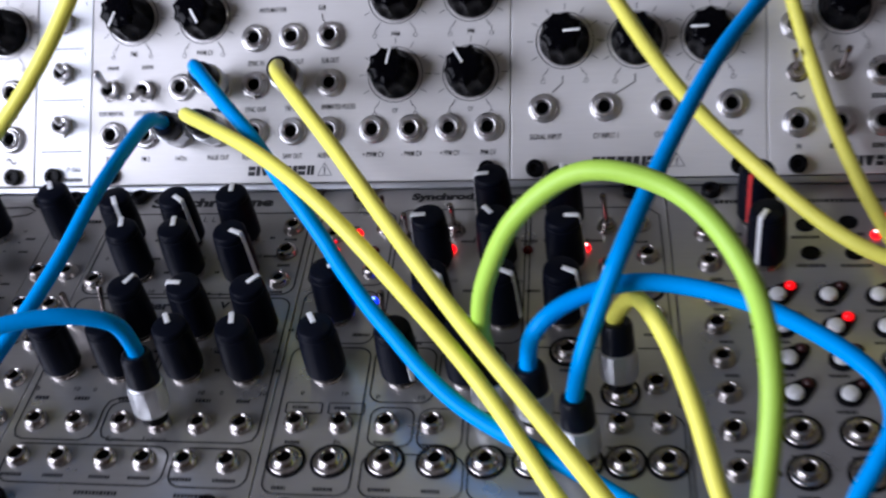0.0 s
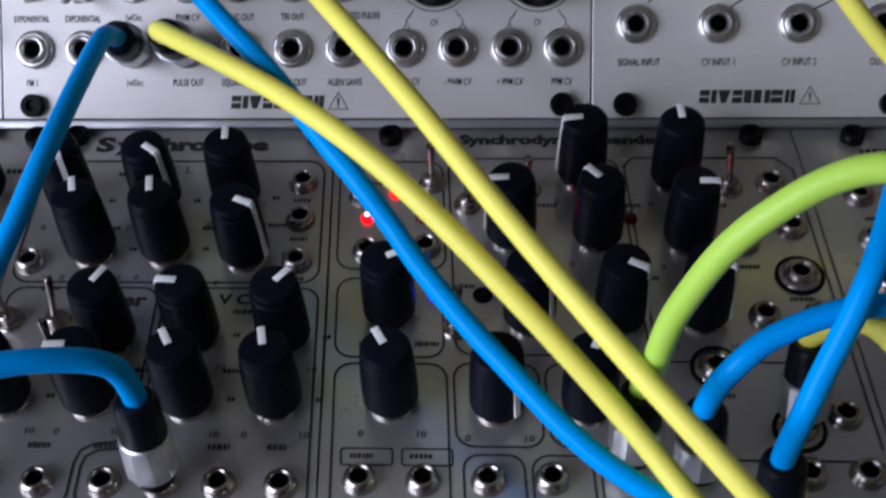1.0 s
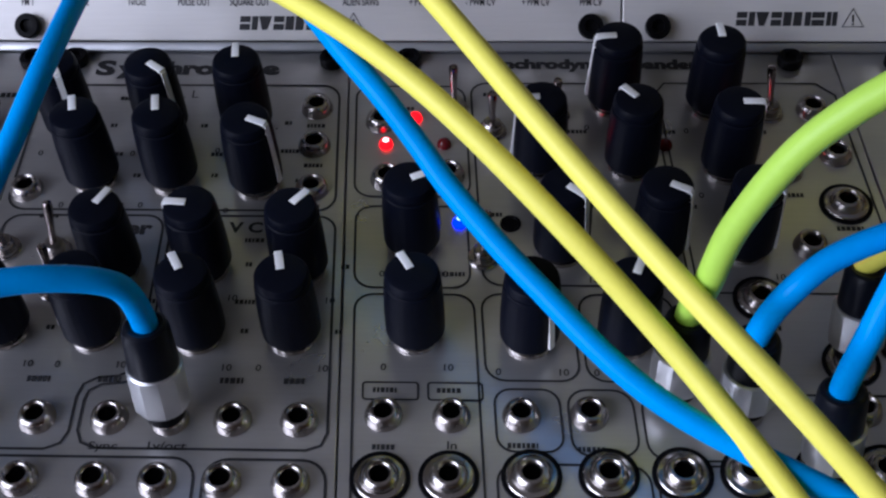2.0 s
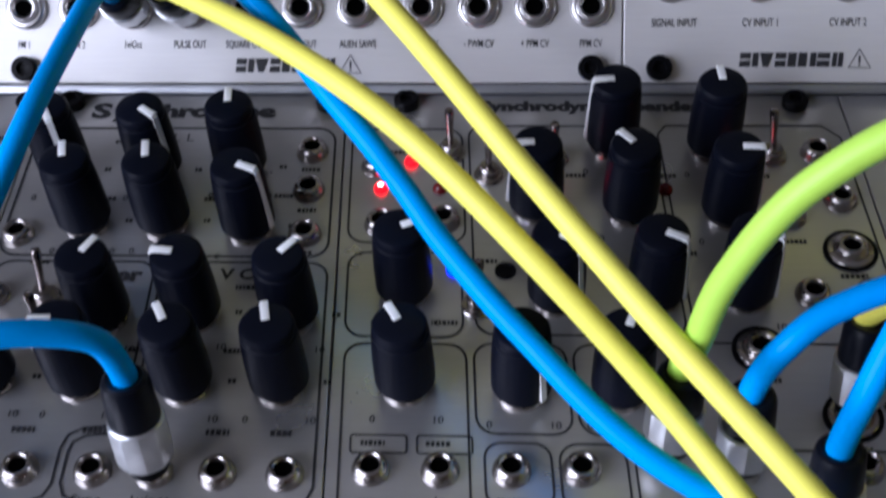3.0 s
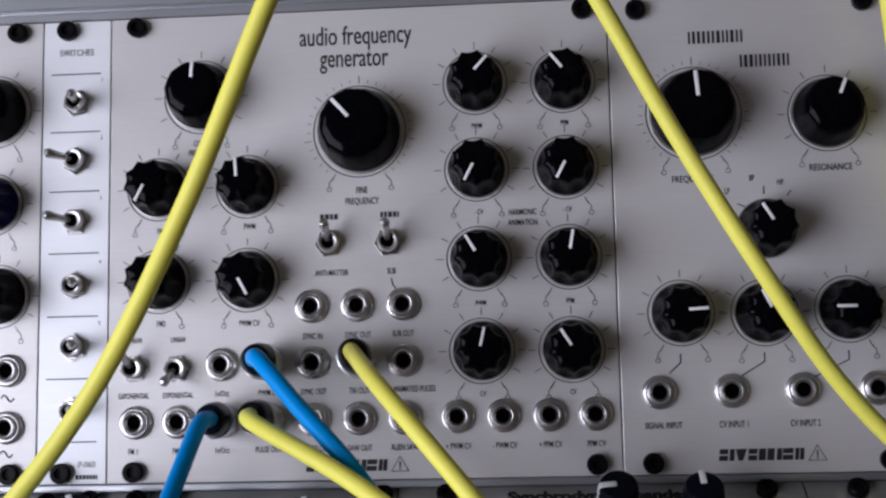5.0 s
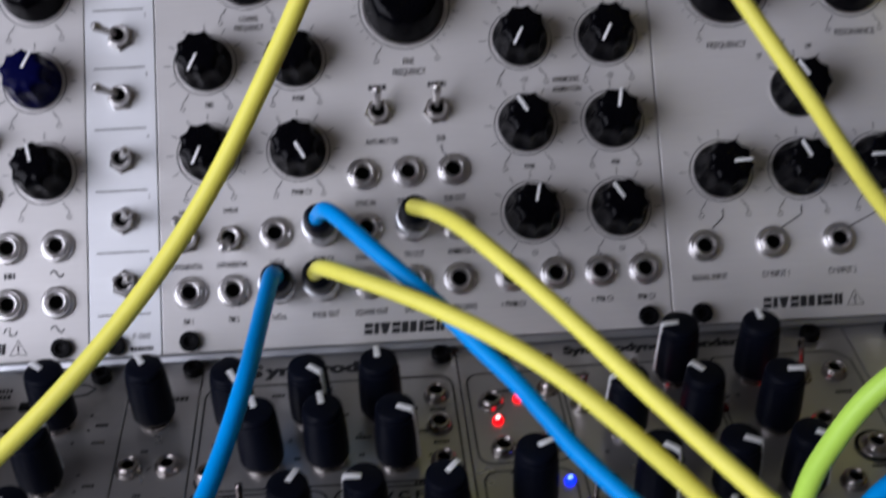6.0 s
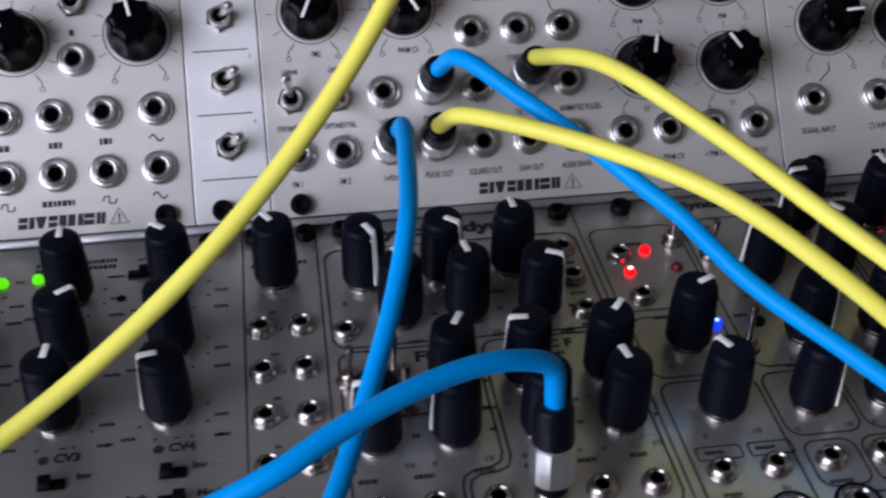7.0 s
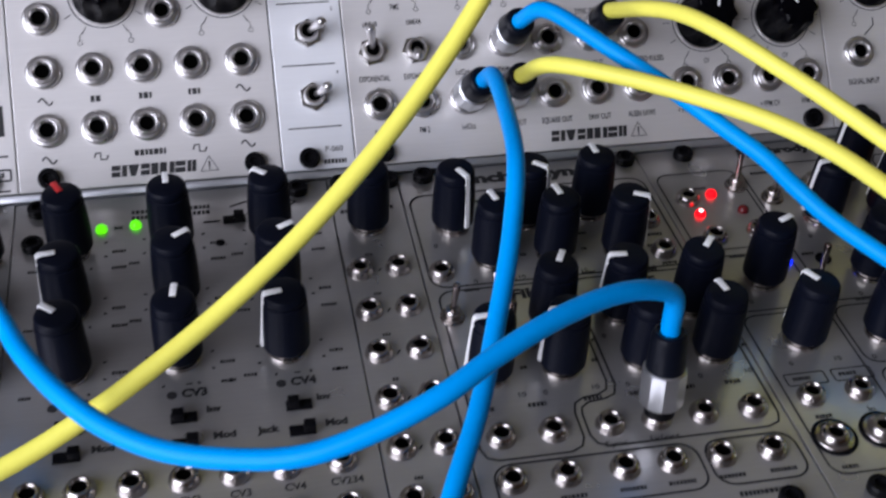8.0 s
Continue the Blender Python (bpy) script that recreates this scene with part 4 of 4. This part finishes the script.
def plug(parent, row, x, y, way):
    """A plug standing in the jack at x, y; way: its lean in the row's own axes, as long as the plug stands out."""
    turn = Vector(way).to_track_quat("Z", "Y").to_matrix().to_4x4()
    m = row @ at(x, y) @ turn @ Matrix.Diagonal((1, 1, Vector(way).length / 25.0, 1))
    b = put("plug", PLUG_BARREL, parent, m, "nickel plug barrel")
    put("neck", PLUG_NECK, b, None, "metal plug neck, coloured black for its dark reflection")
    put("sleeve", PLUG_SLEEVE, b, None, "black plastic plug sleeve")
    return m @ Vector((0, 0, 0.0205)), m @ Vector((0, 0, 0.0268))


def facets(n, lo, hi):
    def f(a, h):
        if h < lo or h > hi:
            return 1.0
        return math.cos(math.pi / n) / math.cos((a % (2 * math.pi / n)) - math.pi / n)
    return f


PLUG_BARREL = lathed("plug", BARREL, M_CHROME, 60, facets(10, 6.4, 14.8), 20)
# Metal neck; the dark surroundings it mirrors are put in as black.
PLUG_NECK = lathed("neck", NECK, M_SCREW, 28)
PLUG_SLEEVE = lathed("sleeve", SLEEVE_LOW, M_SLEEVE, 28)


def cable(color, label, points, radius, start=None):
    c = new("patch_cable")
    tagged(c, label, "patch cable", "patch cables")
    pts = list(points)
    if start:
        pts = [*(q / MM for q in plug(c, *start)), *pts]
    put("cord", finish(tube(pts, radius), "cord", color, 60), c)
    return c


cable(M_YELLOW, "yellow patch cable crossing diagonally over the modules",
      [(140.1, 215.0, -97.0), (140.2, 205.3, 39.8), (134.2, 170.7, 189.5), (120.3, 113.2, 239.3), (100.4, 61.9, 213.9), (78.4, 30.6, 178.5), (56.3, 6.3, 140.2), (36.1, -15.5, 104.7), (12.1, -36.7, 70.8), (-18.6, -58.2, 43.4), (-54.9, -77.7, 21.6), (-94.3, -93.4, 6.3), (-125.9, -102.2, 8.0), (-150.7, -118.9, 20.1), (-175.5, -145.4, 16.1), (-185.3, -169.7, -29.9), (-186.2, -180.0, -96.9)], 2.15)
cable(M_BLUE, "bright blue patch cable plugged into the oscillator",
      [(41.0, 0.9, 47.6), (52.4, -12.9, 45.0), (64.5, -26.2, 41.0), (74.3, -39.1, 37.6), (82.6, -48.8, 34.2), (89.0, -55.8, 29.6), (96.0, -64.9, 25.8), (109.0, -80.2, 21.8), (130.2, -99.8, 14.9), (165.3, -118.4, 9.3), (203.8, -144.5, 3.4), (225.4, -167.3, -41.5), (235.7, -177.5, -99.2)], 2.15, (UPPER, 36.4, 31.2, (0.6, 0.6, 18.4)))
cable(M_YELLOW, "yellow patch cable plugged into the oscillator's upper jack",
      [(72.1, -13.5, 52.5), (91.3, -39.5, 49.2), (110.5, -64.8, 42.5), (129.6, -88.9, 35.9), (147.7, -109.6, 29.3), (166.3, -128.5, 18.3), (184.8, -146.2, 3.9), (196.7, -162.4, -29.9), (200.3, -172.6, -96.7)], 2.15, (UPPER, 61.0, 31.2, (1.2, 1.6, 18.2)))
cable(M_YELLOW, "yellow patch cable plugged into the oscillator's lower jack",
      [(41.6, -14.2, 41.0), (67.2, -35.0, 44.1), (89.7, -55.9, 43.6), (111.4, -75.2, 33.8), (132.6, -93.7, 19.7), (150.9, -117.1, 11.1), (164.6, -137.5, 3.3), (174.5, -159.8, -29.4), (176.5, -171.8, -96.3)], 2.15, (UPPER, 36.4, 16.1, (-0.4, 1.2, 18.5)))
cable(M_BLUE, "blue patch cable hanging down from the oscillator",
      [(25.6, -8.8, 35.7), (24.7, -23.9, 37.8), (22.4, -45.7, 37.8), (17.2, -65.3, 31.7), (10.2, -84.2, 25.6), (2.6, -103.1, 20.5), (-6.5, -121.0, 15.1), (-16.5, -142.4, 6.5), (-20.6, -160.4, -29.6), (-20.8, -170.5, -96.7)], 2.15, (UPPER, 23.9, 16.1, (1.5, 0.7, 18.7)))
cable(M_BLUE, "blue patch cable looping from the filter module",
      [(44.4, -93.0, 36.1), (37.0, -95.5, 41.2), (27.7, -98.9, 43.8), (15.4, -104.6, 44.8), (3.0, -111.2, 44.1), (-8.6, -117.3, 41.6), (-21.4, -119.9, 36.9), (-34.0, -120.0, 32.7), (-46.7, -116.3, 29.7), (-59.2, -110.5, 27.5), (-69.8, -102.2, 26.4), (-78.4, -92.5, 26.5), (-85.4, -81.9, 27.3), (-89.9, -72.5, 28.3), (-101.1, -51.5, 34.2), (-123.3, -15.6, 50.2), (-149.5, 20.3, 74.1), (-174.6, 60.2, 98.1), (-189.8, 130.1, 116.0), (-194.9, 180.1, 40.0), (-195.0, 200.0, -97.0)], 2.15, (LOWER, 46.0, -95.8, (-0.0, 3.8, 24.8)))
cable(M_GREEN, "lime green patch cable arching over the expander module",
      [(135.4, -89.9, 33.4), (138.4, -89.0, 48.1), (147.3, -87.7, 65.9), (163.0, -87.3, 77.7), (182.1, -94.5, 77.2), (195.0, -110.2, 70.1), (199.3, -130.6, 60.8), (196.7, -150.1, 36.3), (193.7, -164.4, -9.4), (191.5, -171.7, -96.3)], 2.3, (LOWER, 134.4, -89.5, (0.4, 3.3, 20.0)))
cable(M_BLUE, "bright blue patch cable running across the sequencer module",
      [(148.1, -90.4, 31.7), (156.0, -86.7, 37.7), (170.3, -83.9, 41.6), (185.7, -86.0, 41.9), (200.8, -91.5, 40.9), (214.6, -98.9, 37.9), (223.8, -106.2, 34.1), (226.2, -113.6, 29.2), (222.2, -121.1, 24.5), (217.8, -127.6, 19.7), (211.9, -140.0, 10.8), (208.9, -156.1, -4.1), (208.0, -168.1, -50.0), (208.0, -174.1, -97.0)], 2.15, (LOWER, 146.2, -92.6, (-0.5, 2.7, 19.5)))
cable(M_BLUE, "bright blue patch cable rising from the expander module",
      [(161.2, -95.1, 34.8), (169.5, -81.9, 51.9), (180.2, -52.7, 59.2), (191.6, -23.0, 62.6), (206.0, 6.2, 64.6), (221.7, 34.2, 73.3), (239.4, 61.0, 90.8), (258.0, 90.3, 113.2), (276.6, 124.6, 135.8), (285.4, 169.6, 99.9), (288.3, 199.7, -0.1), (288.1, 209.9, -97.0)], 2.15, (LOWER, 158.4, -104.5, (-0.7, 4.3, 20.4)))
cable(M_YELLOW, "short bent yellow patch cable in the expander module",
      [(171.8, -83.1, 35.8), (179.0, -95.1, 34.1), (185.0, -110.7, 28.9), (189.7, -126.2, 22.0), (194.4, -141.3, 15.2), (197.9, -156.3, -15.0), (198.3, -167.3, -94.1)], 2.15, (LOWER, 166.6, -81.5, (-0.5, 5.7, 20.6)))
cable(M_YELLOW, "yellow patch cable slanting across the filter module",
      [(45.3, 215.0, -97.3), (45.2, 205.2, 39.8), (50.1, 180.4, 159.8), (61.9, 132.6, 196.0), (77.6, 93.0, 178.3), (102.9, 73.3, 146.9), (125.3, 49.6, 116.3), (142.1, 29.7, 91.7), (160.1, 8.2, 68.7), (178.9, -6.8, 44.1), (198.8, -20.8, 27.5), (224.4, -45.2, 18.9), (251.3, -57.7, 16.3), (291.8, -86.4, 25.8), (319.3, -124.7, 21.7), (328.5, -161.1, 6.0), (332.2, -175.7, -49.2), (333.7, -178.5, -97.2)], 2.15)
cable(M_YELLOW, "yellow patch cable hanging past a module full of jacks",
      [(190.0, 205.0, -97.0), (189.9, 190.0, 20.0), (192.8, 155.0, 118.0), (196.7, 110.0, 131.9), (200.5, 76.0, 99.9), (205.3, 53.9, 69.8), (209.2, 42.9, 55.7), (213.3, 31.1, 43.2), (218.4, 17.0, 30.9), (223.9, 2.2, 20.1), (230.1, -13.9, 12.1), (236.1, -30.7, 8.2), (244.7, -60.4, 9.3), (256.9, -100.3, 13.4), (269.2, -150.3, 3.5), (273.4, -168.2, -97.3)], 2.15)
